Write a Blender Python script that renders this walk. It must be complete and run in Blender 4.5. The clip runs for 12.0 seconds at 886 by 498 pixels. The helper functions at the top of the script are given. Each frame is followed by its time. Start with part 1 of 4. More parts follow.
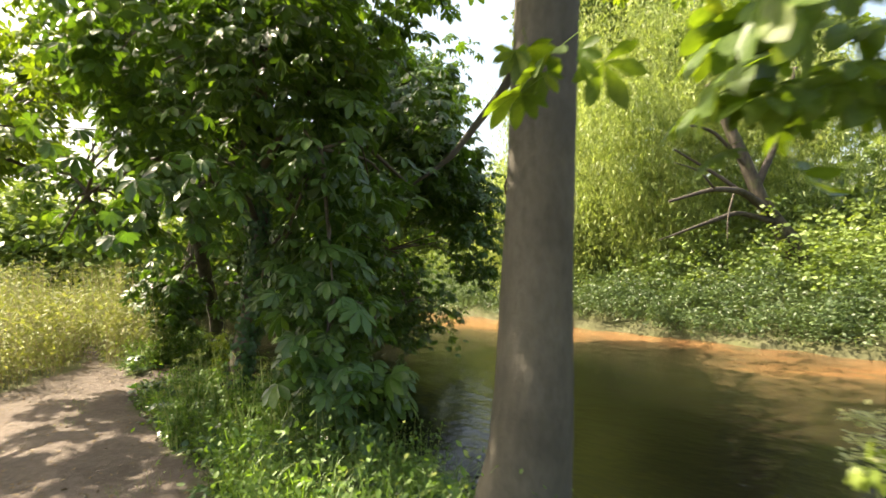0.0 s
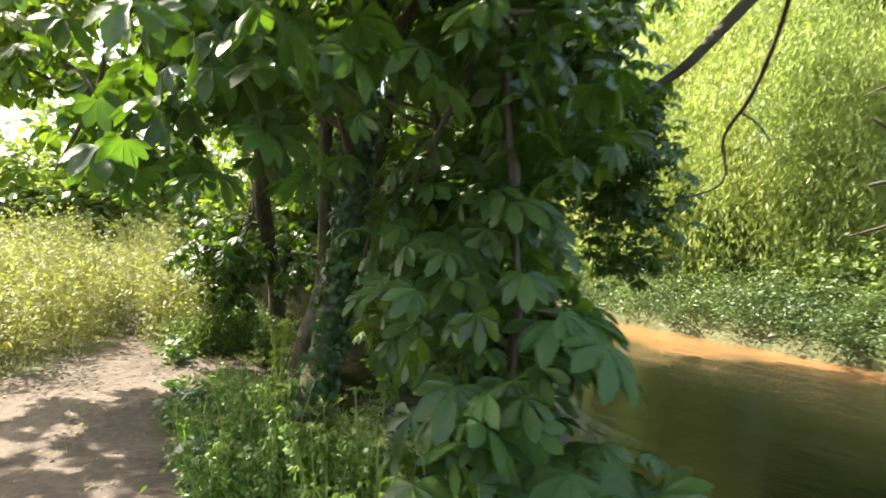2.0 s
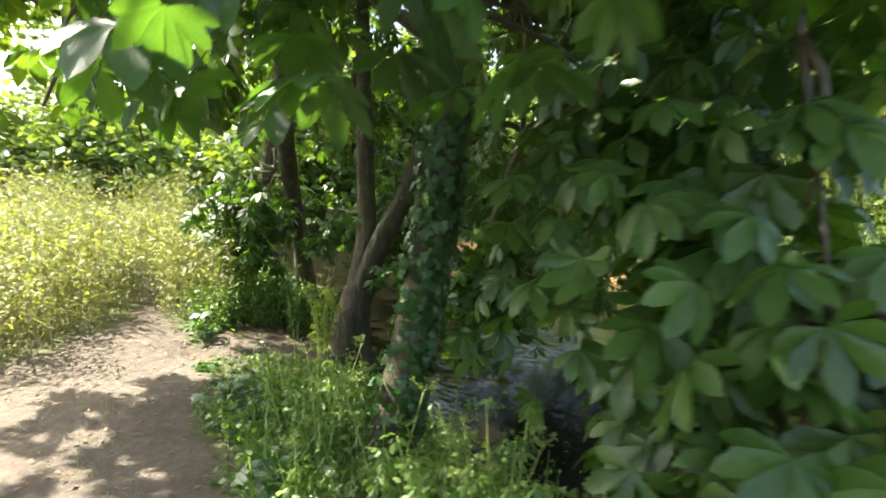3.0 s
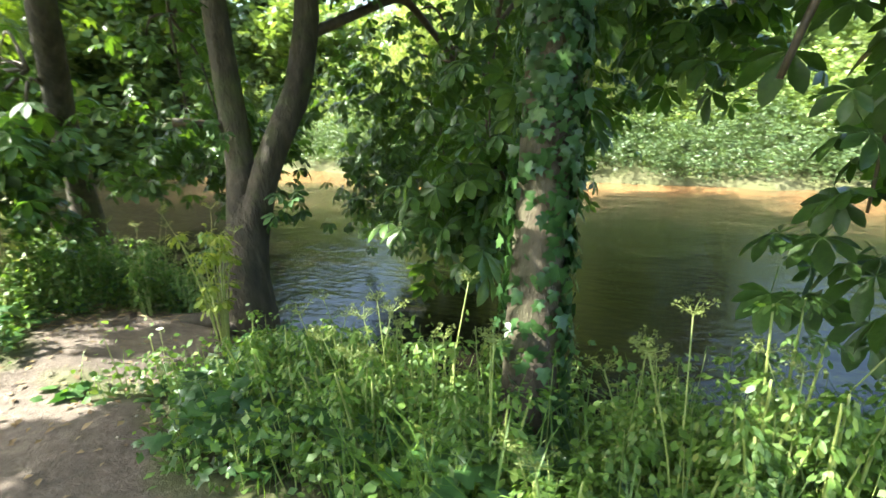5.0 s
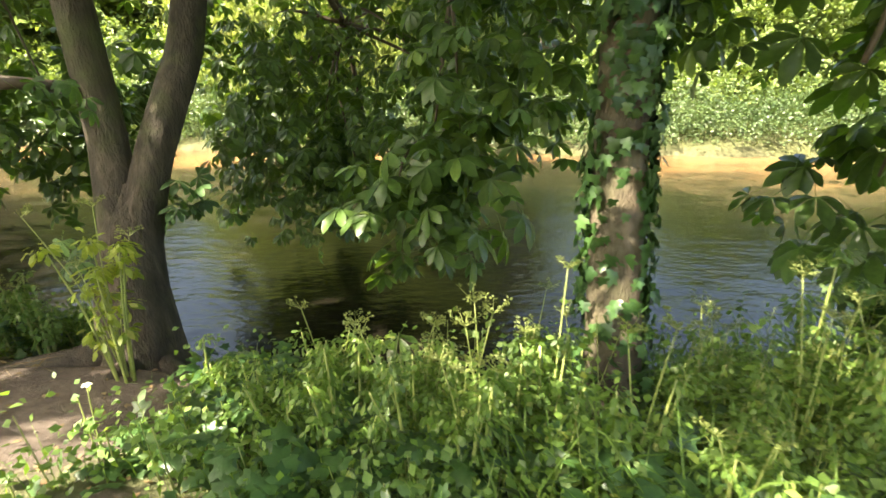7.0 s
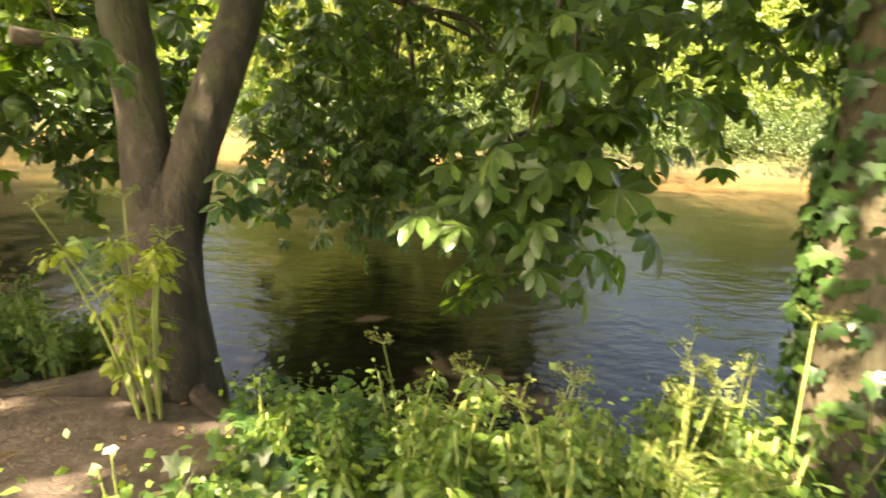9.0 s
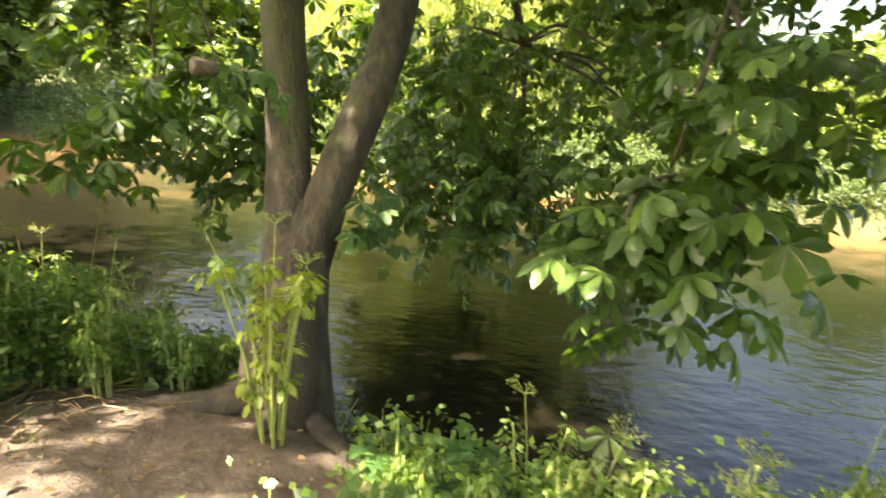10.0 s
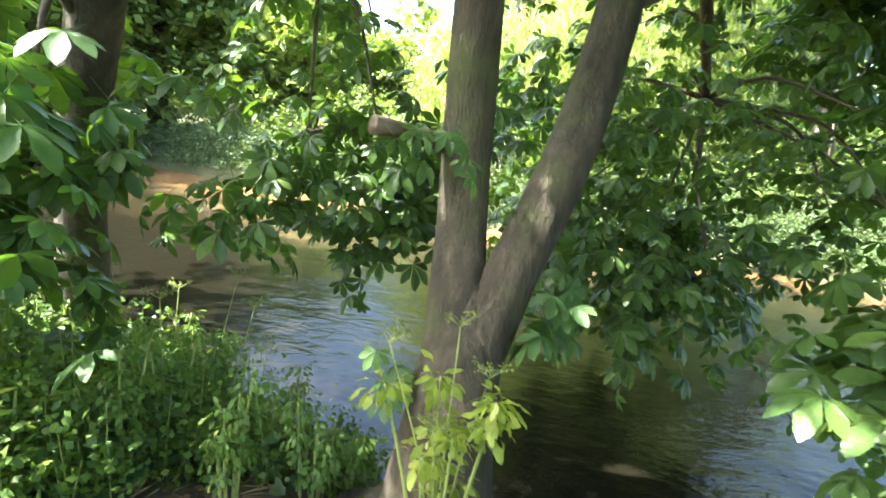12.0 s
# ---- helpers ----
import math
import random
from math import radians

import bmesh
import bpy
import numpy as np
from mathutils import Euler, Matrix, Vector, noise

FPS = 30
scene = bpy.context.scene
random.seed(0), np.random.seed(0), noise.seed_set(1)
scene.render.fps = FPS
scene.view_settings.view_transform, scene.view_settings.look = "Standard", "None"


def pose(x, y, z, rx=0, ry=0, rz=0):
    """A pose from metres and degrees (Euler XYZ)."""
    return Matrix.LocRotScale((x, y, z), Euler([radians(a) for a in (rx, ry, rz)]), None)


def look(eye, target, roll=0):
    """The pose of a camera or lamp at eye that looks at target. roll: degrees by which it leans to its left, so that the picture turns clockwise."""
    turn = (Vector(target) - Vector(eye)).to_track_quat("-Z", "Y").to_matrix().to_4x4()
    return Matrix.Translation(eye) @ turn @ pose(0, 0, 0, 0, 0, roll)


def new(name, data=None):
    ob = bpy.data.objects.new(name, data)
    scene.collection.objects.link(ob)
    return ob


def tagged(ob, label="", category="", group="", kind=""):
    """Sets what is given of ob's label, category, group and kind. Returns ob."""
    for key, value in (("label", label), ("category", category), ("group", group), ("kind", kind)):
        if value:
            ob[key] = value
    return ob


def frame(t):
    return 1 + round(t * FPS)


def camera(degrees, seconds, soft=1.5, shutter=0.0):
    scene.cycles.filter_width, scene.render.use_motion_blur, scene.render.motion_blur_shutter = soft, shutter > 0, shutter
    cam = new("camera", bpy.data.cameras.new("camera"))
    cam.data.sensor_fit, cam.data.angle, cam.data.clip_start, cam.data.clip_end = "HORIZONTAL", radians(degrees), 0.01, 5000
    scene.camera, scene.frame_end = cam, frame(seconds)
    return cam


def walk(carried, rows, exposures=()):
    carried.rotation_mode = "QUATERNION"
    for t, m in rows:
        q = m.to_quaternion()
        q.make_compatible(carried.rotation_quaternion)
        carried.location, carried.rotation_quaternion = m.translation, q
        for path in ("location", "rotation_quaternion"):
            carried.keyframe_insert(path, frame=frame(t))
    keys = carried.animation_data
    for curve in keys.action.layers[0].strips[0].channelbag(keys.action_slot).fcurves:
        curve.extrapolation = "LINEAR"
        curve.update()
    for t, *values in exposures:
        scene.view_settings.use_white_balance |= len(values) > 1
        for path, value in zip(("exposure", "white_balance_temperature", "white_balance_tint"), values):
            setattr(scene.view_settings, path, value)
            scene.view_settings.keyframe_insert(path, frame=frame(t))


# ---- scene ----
# ---- camera ----
cam = camera(83.7, 12.0, 1.6, 0.5)
ROWS = [     # seconds, eye, target, lean
    (0, (-0.224, 0.109, 1.68), (-0.165, 2.108, 1.678), -3.1),
    (0.5, (-0.459, 0.79, 1.655), (-0.411, 2.789, 1.641), -2.5),
    (1, (-0.696, 1.44, 1.655), (-0.705, 3.44, 1.644), -0.9),
    (1.5, (-1.003, 1.993, 1.657), (-1.087, 3.99, 1.612), 0.2),
    (2, (-1.288, 2.382, 1.619), (-1.435, 4.376, 1.541), 0.8),
    (2.5, (-1.654, 2.865, 1.652), (-1.828, 4.849, 1.471), 0.4),
    (2.7, (-1.785, 3.031, 1.643), (-1.977, 5.009, 1.421), -0.0),
    (4.3, (-3.333, 3.926, 1.403), (-2.816, 5.798, 0.928), -3.1),
    (4.5, (-3.422, 4.087, 1.396), (-2.819, 5.921, 0.872), -3.5),
    (5, (-3.656, 4.351, 1.406), (-2.841, 6.075, 0.803), -2.7),
    (5.5, (-3.949, 4.524, 1.421), (-2.921, 6.114, 0.776), -2.0),
    (6, (-4.254, 4.717, 1.486), (-3.044, 6.147, 0.785), -1.4),
    (6.5, (-4.395, 4.956, 1.449), (-3.054, 6.258, 0.737), -1.2),
    (6.7, (-4.423, 5.1, 1.438), (-3.025, 6.337, 0.72), -0.9),
    (8.5, (-4.209, 5.849, 1.288), (-2.741, 6.985, 0.543), 1.8),
    (9, (-4.304, 6.047, 1.261), (-2.877, 7.257, 0.553), 2.9),
    (9.5, (-4.406, 6.189, 1.248), (-3.045, 7.504, 0.601), 3.7),
    (10, (-4.491, 6.369, 1.243), (-3.209, 7.784, 0.646), 4.6),
    (10.5, (-4.549, 6.555, 1.237), (-3.341, 8.051, 0.686), 5.3),
    (11, (-4.578, 6.723, 1.241), (-3.436, 8.283, 0.729), 5.8),
    (11.5, (-4.554, 6.944, 1.24), (-3.47, 8.557, 0.769), 6.1),
    (12, (-4.549, 7.107, 1.288), (-3.52, 8.757, 0.82), 6.0),
]
PATH = [(t, look(eye, target, lean)) for t, eye, target, lean in ROWS]
EXPOSURES = [(0, 2.1, 7500, 9),
             (0.8, 2.4, 6500, 7),
             (1.6, 2.4, 6800, 7),
             (2.5, 2.55, 6700, 5),
             (5, 3.02, 6050, 1),
             (6.5, 3.02, 6750, 5),
             (8.3, 3.28, 8500, 14),
             (9.5, 3.35, 8800, 13),
             (10.5, 3.6, 6500, 8),
             (11, 3.65, 6100, 7),
             (12, 3.72, 6000, 5)]     # seconds, stops, kelvin, tint
walk(cam, PATH, EXPOSURES)


# ---- light ----
SUN_AZ, SUN_EL = 288.0, 52.0      # compass degrees clockwise from +y; height above the horizon
world = bpy.data.worlds.new("world")
scene.world = world
world.use_nodes = True
wn = world.node_tree.nodes
sky = wn.new("ShaderNodeTexSky")
sky.sky_type = 'NISHITA'
sky.sun_disc = False
sky.sun_elevation = radians(SUN_EL)
sky.sun_rotation = radians(SUN_AZ)
sky.air_density, sky.dust_density = 1.2, 5.0
wn["Background"].inputs["Strength"].default_value = 0.11
world.node_tree.links.new(sky.outputs[0], wn["Background"].inputs["Color"])
sun_data = bpy.data.lights.new("sun", 'SUN')
sun_data.energy, sun_data.angle, sun_data.color = 4.2, radians(0.55), (1.0, 0.93, 0.80)
sun = new("sun", sun_data)
az, el = radians(SUN_AZ), radians(SUN_EL)
SUN_DIR = Vector((math.sin(az) * math.cos(el), math.cos(az) * math.cos(el), math.sin(el)))
sun.matrix_world = look(SUN_DIR * 60, (0, 0, 0))


# ---- materials ----
def material(name):
    m = bpy.data.materials.new(name)
    m.use_nodes = True
    return m, m.node_tree.nodes, m.node_tree.links, m.node_tree.nodes["Principled BSDF"]


def ramp(nodes, stops):
    r = nodes.new("ShaderNodeValToRGB")
    els = r.color_ramp.elements
    while len(els) < len(stops):
        els.new(0.5)
    for e, (p, c) in zip(els, stops):
        e.position, e.color = p, (*c, 1)
    return r


def noise_node(nodes, links, scale, detail=4.0, vec=None, rough=0.55):
    n = nodes.new("ShaderNodeTexNoise")
    n.inputs["Scale"].default_value, n.inputs["Detail"].default_value = scale, detail
    n.inputs["Roughness"].default_value = rough
    if vec is not None:
        links.new(vec, n.inputs["Vector"])
    return n


def mix_color(nodes, links, fac, a, b, blend='MIX'):
    n = nodes.new("ShaderNodeMix")
    n.data_type, n.blend_type = 'RGBA', blend
    for slot, v in ((0, fac), (6, a), (7, b)):
        if isinstance(v, (int, float)):
            n.inputs[slot].default_value = v
        elif isinstance(v, tuple):
            n.inputs[slot].default_value = (*v, 1)
        else:
            links.new(v, n.inputs[slot])
    return n.outputs[2]


def leaf_material(name, dark, mid, light, glow, gloss=0.42, through_share=0.4, single=False):
    """A thin leaf: gloss above, light that shines through; colour differs from leaf to leaf."""
    m, n, l, bsdf = material(name)
    geo = n.new("ShaderNodeNewGeometry")
    info = n.new("ShaderNodeObjectInfo")
    r = ramp(n, [(0.0, dark), (0.5, mid), (0.9, mid), (1.0, light)])
    l.new(info.outputs["Random"] if single else geo.outputs["Random Per Island"], r.inputs[0])
    co = n.new("ShaderNodeTexCoord")
    big = noise_node(n, l, 0.9, 2.0, co.outputs["Object"])
    fine = noise_node(n, l, 38.0, 3.0, co.outputs["Object"])
    shade = ramp(n, [(0.3, (0.75, 0.8, 0.7)), (0.7, (1.2, 1.15, 1.05))])
    l.new(big.outputs["Fac"], shade.inputs[0])
    c = mix_color(n, l, 1.0, r.outputs[0], shade.outputs[0], 'MULTIPLY')
    spots = ramp(n, [(0.35, (0.82, 0.85, 0.75)), (0.6, (1.08, 1.05, 1.0))])
    l.new(fine.outputs["Fac"], spots.inputs[0])
    c = mix_color(n, l, 1.0, c, spots.outputs[0], 'MULTIPLY')
    l.new(c, bsdf.inputs["Base Color"])
    bsdf.inputs["Roughness"].default_value = gloss
    bump = n.new("ShaderNodeBump")
    bump.inputs["Strength"].default_value, bump.inputs["Distance"].default_value = 0.35, 0.01
    l.new(fine.outputs["Fac"], bump.inputs["Height"])
    l.new(bump.outputs[0], bsdf.inputs["Normal"])
    tr = n.new("ShaderNodeBsdfTranslucent")
    tc = mix_color(n, l, 1.0, c, glow, 'MULTIPLY')
    l.new(tc, tr.inputs["Color"])
    mx = n.new("ShaderNodeMixShader")
    mx.inputs[0].default_value = through_share
    l.new(bsdf.outputs[0], mx.inputs[1])
    l.new(tr.outputs[0], mx.inputs[2])
    l.new(mx.outputs[0], n["Material Output"].inputs["Surface"])
    return m


def bark_material(name, dark, mid, light, stretch=5.0, scale=9.0, relief=0.6, moss=0.0):
    m, n, l, bsdf = material(name)
    co = n.new("ShaderNodeTexCoord")
    mp = n.new("ShaderNodeMapping")
    mp.inputs["Scale"].default_value = (1, 1, 1 / stretch)
    l.new(co.outputs["Object"], mp.inputs[0])
    a = noise_node(n, l, scale, 8.0, mp.outputs[0], 0.65)
    b = noise_node(n, l, 1.7, 3.0, co.outputs["Object"])
    f = noise_node(n, l, 90.0, 4.0, mp.outputs[0])
    r = ramp(n, [(0.25, dark), (0.5, mid), (0.72, light)])
    l.new(a.outputs["Fac"], r.inputs[0])
    blot = ramp(n, [(0.35, (0.62, 0.6, 0.58)), (0.65, (1.2, 1.17, 1.12))])
    l.new(b.outputs["Fac"], blot.inputs[0])
    c = mix_color(n, l, 1.0, r.outputs[0], blot.outputs[0], 'MULTIPLY')
    if moss:
        g = noise_node(n, l, 3.1, 5.0, co.outputs["Object"])
        gm = ramp(n, [(0.52, (0, 0, 0)), (0.7, (moss, moss, moss))])
        l.new(g.outputs["Fac"], gm.inputs[0])
        c = mix_color(n, l, gm.outputs[0], c, (0.10, 0.12, 0.04))
    l.new(c, bsdf.inputs["Base Color"])
    bsdf.inputs["Roughness"].default_value = 0.85
    add = n.new("ShaderNodeMath")
    add.operation = 'MULTIPLY_ADD'
    l.new(f.outputs["Fac"], add.inputs[0])
    add.inputs[1].default_value = 0.35
    l.new(a.outputs["Fac"], add.inputs[2])
    bump = n.new("ShaderNodeBump")
    bump.inputs["Strength"].default_value, bump.inputs["Distance"].default_value = relief, 0.03
    l.new(add.outputs[0], bump.inputs["Height"])
    l.new(bump.outputs[0], bsdf.inputs["Normal"])
    return m


def stem_material(name, a, b):
    m, n, l, bsdf = material(name)
    co = n.new("ShaderNodeTexCoord")
    f = noise_node(n, l, 25.0, 3.0, co.outputs["Object"])
    r = ramp(n, [(0.3, a), (0.7, b)])
    l.new(f.outputs["Fac"], r.inputs[0])
    l.new(r.outputs[0], bsdf.inputs["Base Color"])
    bsdf.inputs["Roughness"].default_value = 0.55
    return m


def ground_material():
    m, n, l, bsdf = material("ground_soil")
    co = n.new("ShaderNodeTexCoord")
    at = n.new("ShaderNodeAttribute")
    at.attribute_name = "path"
    a = noise_node(n, l, 1.3, 6.0, co.outputs["Object"], 0.6)
    b = noise_node(n, l, 14.0, 8.0, co.outputs["Object"], 0.7)
    c = noise_node(n, l, 120.0, 4.0, co.outputs["Object"])
    dirt = ramp(n, [(0.25, (0.072, 0.055, 0.046)), (0.5, (0.124, 0.097, 0.081)), (0.75, (0.195, 0.157, 0.133))])
    l.new(b.outputs["Fac"], dirt.inputs[0])
    stain = ramp(n, [(0.35, (0.7, 0.68, 0.64)), (0.65, (1.12, 1.1, 1.06))])
    l.new(a.outputs["Fac"], stain.inputs[0])
    dirt_c = mix_color(n, l, 1.0, dirt.outputs[0], stain.outputs[0], 'MULTIPLY')
    soil = ramp(n, [(0.3, (0.05, 0.045, 0.02)), (0.5, (0.08, 0.085, 0.03)), (0.75, (0.13, 0.15, 0.05))])
    l.new(b.outputs["Fac"], soil.inputs[0])
    edge = n.new("ShaderNodeMath")
    edge.operation = 'MULTIPLY_ADD'
    l.new(b.outputs["Fac"], edge.inputs[0])
    edge.inputs[1].default_value = 0.5
    l.new(at.outputs["Fac"], edge.inputs[2])
    sharp = ramp(n, [(0.55, (0, 0, 0)), (0.85, (1, 1, 1))])
    l.new(edge.outputs[0], sharp.inputs[0])
    l.new(mix_color(n, l, sharp.outputs[0], soil.outputs[0], dirt_c), bsdf.inputs["Base Color"])
    bsdf.inputs["Roughness"].default_value = 0.92
    add = n.new("ShaderNodeMath")
    add.operation = 'MULTIPLY_ADD'
    l.new(c.outputs["Fac"], add.inputs[0])
    add.inputs[1].default_value = 0.3
    l.new(b.outputs["Fac"], add.inputs[2])
    bump = n.new("ShaderNodeBump")
    bump.inputs["Strength"].default_value, bump.inputs["Distance"].default_value = 0.7, 0.04
    l.new(add.outputs[0], bump.inputs["Height"])
    l.new(bump.outputs[0], bsdf.inputs["Normal"])
    return m


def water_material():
    """Silty brown river, small wind ripples; tree shade and sunlit band painted into its colour."""
    m, n, l, bsdf = material("river_water")
    co = n.new("ShaderNodeTexCoord")
    mp = n.new("ShaderNodeMapping")
    turn = n.new("ShaderNodeMapping")
    turn.inputs["Rotation"].default_value = (0, 0, radians(-132))
    l.new(co.outputs["Object"], turn.inputs[0])
    mp.inputs["Scale"].default_value = (0.55, 1.0, 1.0)
    l.new(turn.outputs[0], mp.inputs[0])
    a = noise_node(n, l, 13.0, 3.5, mp.outputs[0], 0.55)
    b = noise_node(n, l, 2.6, 2.0, mp.outputs[0], 0.5)
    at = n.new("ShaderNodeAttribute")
    at.attribute_name = "painted_sun"
    tone_noise = noise_node(n, l, 0.6, 5.0, mp.outputs[0])
    sun_tone = n.new("ShaderNodeMath")
    sun_tone.operation = 'MULTIPLY_ADD'
    l.new(tone_noise.outputs["Fac"], sun_tone.inputs[0])
    sun_tone.inputs[1].default_value = 0.6
    l.new(at.outputs["Fac"], sun_tone.inputs[2])
    # near-black stands for water in tree shade, orange-brown for water in sun
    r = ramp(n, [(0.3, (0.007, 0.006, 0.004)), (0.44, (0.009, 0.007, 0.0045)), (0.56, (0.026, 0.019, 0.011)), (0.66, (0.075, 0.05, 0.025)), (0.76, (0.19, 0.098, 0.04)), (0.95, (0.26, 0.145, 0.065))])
    l.new(sun_tone.outputs[0], r.inputs[0])
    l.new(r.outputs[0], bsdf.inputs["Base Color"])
    bsdf.inputs["Roughness"].default_value = 0.03
    bsdf.inputs["IOR"].default_value = 1.33
    add = n.new("ShaderNodeMath")
    add.operation = 'MULTIPLY_ADD'
    l.new(a.outputs["Fac"], add.inputs[0])
    add.inputs[1].default_value = 0.42
    l.new(b.outputs["Fac"], add.inputs[2])
    bump = n.new("ShaderNodeBump")
    bump.inputs["Strength"].default_value, bump.inputs["Distance"].default_value = 0.6, 0.036
    l.new(add.outputs[0], bump.inputs["Height"])
    l.new(bump.outputs[0], bsdf.inputs["Normal"])
    return m


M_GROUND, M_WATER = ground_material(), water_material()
M_BARK_SMOOTH = bark_material("bark_smooth", (0.064, 0.056, 0.044), (0.088, 0.078, 0.063), (0.108, 0.097, 0.08), 2.2, 24.0, 0.4)
M_BARK = bark_material("bark_rough", (0.032, 0.027, 0.019), (0.072, 0.059, 0.042), (0.14, 0.117, 0.086), 3.5, 15.0, 1.3, 0.7)
M_BARK_RED = bark_material("bark_flaking", (0.052, 0.04, 0.028), (0.108, 0.084, 0.058), (0.178, 0.143, 0.105), 3.0, 8.0, 0.9, 0.3)
M_ROOT = bark_material("root_bark", (0.036, 0.03, 0.023), (0.068, 0.056, 0.043), (0.11, 0.092, 0.072), 2.0, 14.0, 0.9)
M_TWIG = stem_material("twig_bark", (0.05, 0.035, 0.022), (0.11, 0.08, 0.05))
M_STEM = stem_material("green_stem", (0.24, 0.30, 0.07), (0.36, 0.40, 0.13))
M_DRYSTEM = stem_material("dry_stem", (0.25, 0.20, 0.11), (0.38, 0.31, 0.18))
M_CHESTNUT = leaf_material("chestnut_leaf", (0.048, 0.09, 0.026), (0.078, 0.14, 0.038), (0.15, 0.228, 0.056), (1.9, 2.0, 0.5), 0.33, 0.33)
M_CHESTNUT_ONE = leaf_material("chestnut_leaf_low", (0.06, 0.115, 0.045), (0.085, 0.165, 0.06), (0.13, 0.22, 0.07), (2.0, 2.1, 0.5), 0.38, 0.34, True)
M_CANOPY = leaf_material("canopy_leaf", (0.07, 0.115, 0.025), (0.1, 0.165, 0.038), (0.18, 0.24, 0.06), (2.2, 2.0, 0.45), 0.45, 0.45)
# full sun on the willows is put into this pale leaf colour
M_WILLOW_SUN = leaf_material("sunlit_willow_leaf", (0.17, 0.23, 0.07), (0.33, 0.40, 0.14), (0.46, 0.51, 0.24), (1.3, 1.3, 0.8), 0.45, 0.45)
M_HEDGE = leaf_material("hedge_leaf", (0.10, 0.15, 0.05), (0.19, 0.26, 0.085), (0.27, 0.33, 0.13), (1.5, 1.5, 0.6), 0.45, 0.35)
# hedge green made darker and bluer: the bank's shade is in the colour
M_SCRUB_SHADED = leaf_material("shaded_scrub_leaf", (0.055, 0.09, 0.045), (0.095, 0.145, 0.068), (0.16, 0.2, 0.11), (1.6, 1.6, 0.7), 0.4, 0.35)
M_NETTLE = leaf_material("nettle_leaf", (0.075, 0.14, 0.04), (0.12, 0.205, 0.055), (0.24, 0.31, 0.09), (1.9, 1.9, 0.6), 0.5, 0.35)
M_IVY = leaf_material("ivy_leaf", (0.030, 0.075, 0.027), (0.053, 0.112, 0.038), (0.090, 0.165, 0.060), (1.5, 1.8, 0.7), 0.32, 0.2)
M_YELLOW = leaf_material("yellowing_leaf", (0.2, 0.27, 0.05), (0.28, 0.35, 0.07), (0.38, 0.38, 0.13), (1.6, 1.6, 0.6), 0.5, 0.45)
M_WEED = leaf_material("weed_leaf", (0.14, 0.17, 0.065), (0.22, 0.245, 0.105), (0.32, 0.31, 0.17), (1.6, 1.6, 0.7), 0.6, 0.35)
M_GRASS = leaf_material("grass_blade", (0.085, 0.15, 0.032), (0.135, 0.22, 0.052), (0.29, 0.32, 0.11), (1.7, 1.8, 0.7), 0.45, 0.4)
M_SEED = leaf_material("green_seed", (0.15, 0.19, 0.06), (0.2, 0.24, 0.08), (0.28, 0.29, 0.12), (1.4, 1.4, 0.7), 0.6, 0.3)
M_PETAL = leaf_material("white_petal", (0.66, 0.68, 0.62), (0.74, 0.75, 0.7), (0.8, 0.8, 0.76), (1.0, 1.0, 0.95), 0.55, 0.25)
M_FLOWER = leaf_material("pale_flower", (0.42, 0.42, 0.20), (0.5, 0.5, 0.27), (0.58, 0.56, 0.36), (1.2, 1.2, 1.0), 0.6, 0.3)

rng = np.random.default_rng(7)


# ---- mesh helpers ----
def mesh_np(name, v, f, mat, smooth=False):
    """A mesh from vertex rows and face rows (all faces of one size)."""
    v, f = np.asarray(v, np.float32), np.asarray(f, np.int32)
    me = bpy.data.meshes.new(name)
    k = f.shape[1]
    me.vertices.add(len(v))
    me.vertices.foreach_set("co", v.ravel())
    me.loops.add(f.size)
    me.loops.foreach_set("vertex_index", f.ravel())
    me.polygons.add(len(f))
    me.polygons.foreach_set("loop_start", np.arange(0, f.size, k, dtype=np.int32))
    me.polygons.foreach_set("loop_total", np.full(len(f), k, np.int32))
    if smooth:
        me.polygons.foreach_set("use_smooth", np.ones(len(f), bool))
    me.update(calc_edges=True)
    me.materials.append(mat)
    return me


def part_np(name, v, f, mat, parent=None, label="", smooth=False):
    ob = new(name, mesh_np(name, v, f, mat, smooth))
    ob.parent = parent
    return tagged(ob, label) if label else ob


def thing(name, at, label, category, group="", kind=""):
    ob = new(name)
    ob.location = at
    return tagged(ob, label, category, group, kind)


def unit(a):
    a = np.asarray(a, float)
    return a / np.maximum(np.linalg.norm(a, axis=-1, keepdims=True), 1e-9)


def leaf_frames(ahead, up):
    """Rotation matrices with columns side, ahead, up."""
    ahead = unit(ahead)
    side = unit(np.cross(ahead, up))
    return np.stack([side, ahead, np.cross(side, ahead)], -1)


def spread(tv, tf, places, frames, sizes):
    """Copies of a small template mesh, joined."""
    tv, tf = np.asarray(tv, float), np.asarray(tf, int)
    n = len(places)
    v = np.einsum("nij,kj->nki", frames, tv) * np.reshape(sizes, (-1, 1, 1)) + np.asarray(places)[:, None, :]
    f = tf[None] + (np.arange(n) * len(tv))[:, None, None]
    return v.reshape(-1, 3), f.reshape(-1, tf.shape[1])


def joined(pieces):
    vs, fs, base = [], [], 0
    for v, f in pieces:
        vs.append(v)
        fs.append(np.asarray(f) + base)
        base += len(v)
    return np.concatenate(vs), np.concatenate(fs)


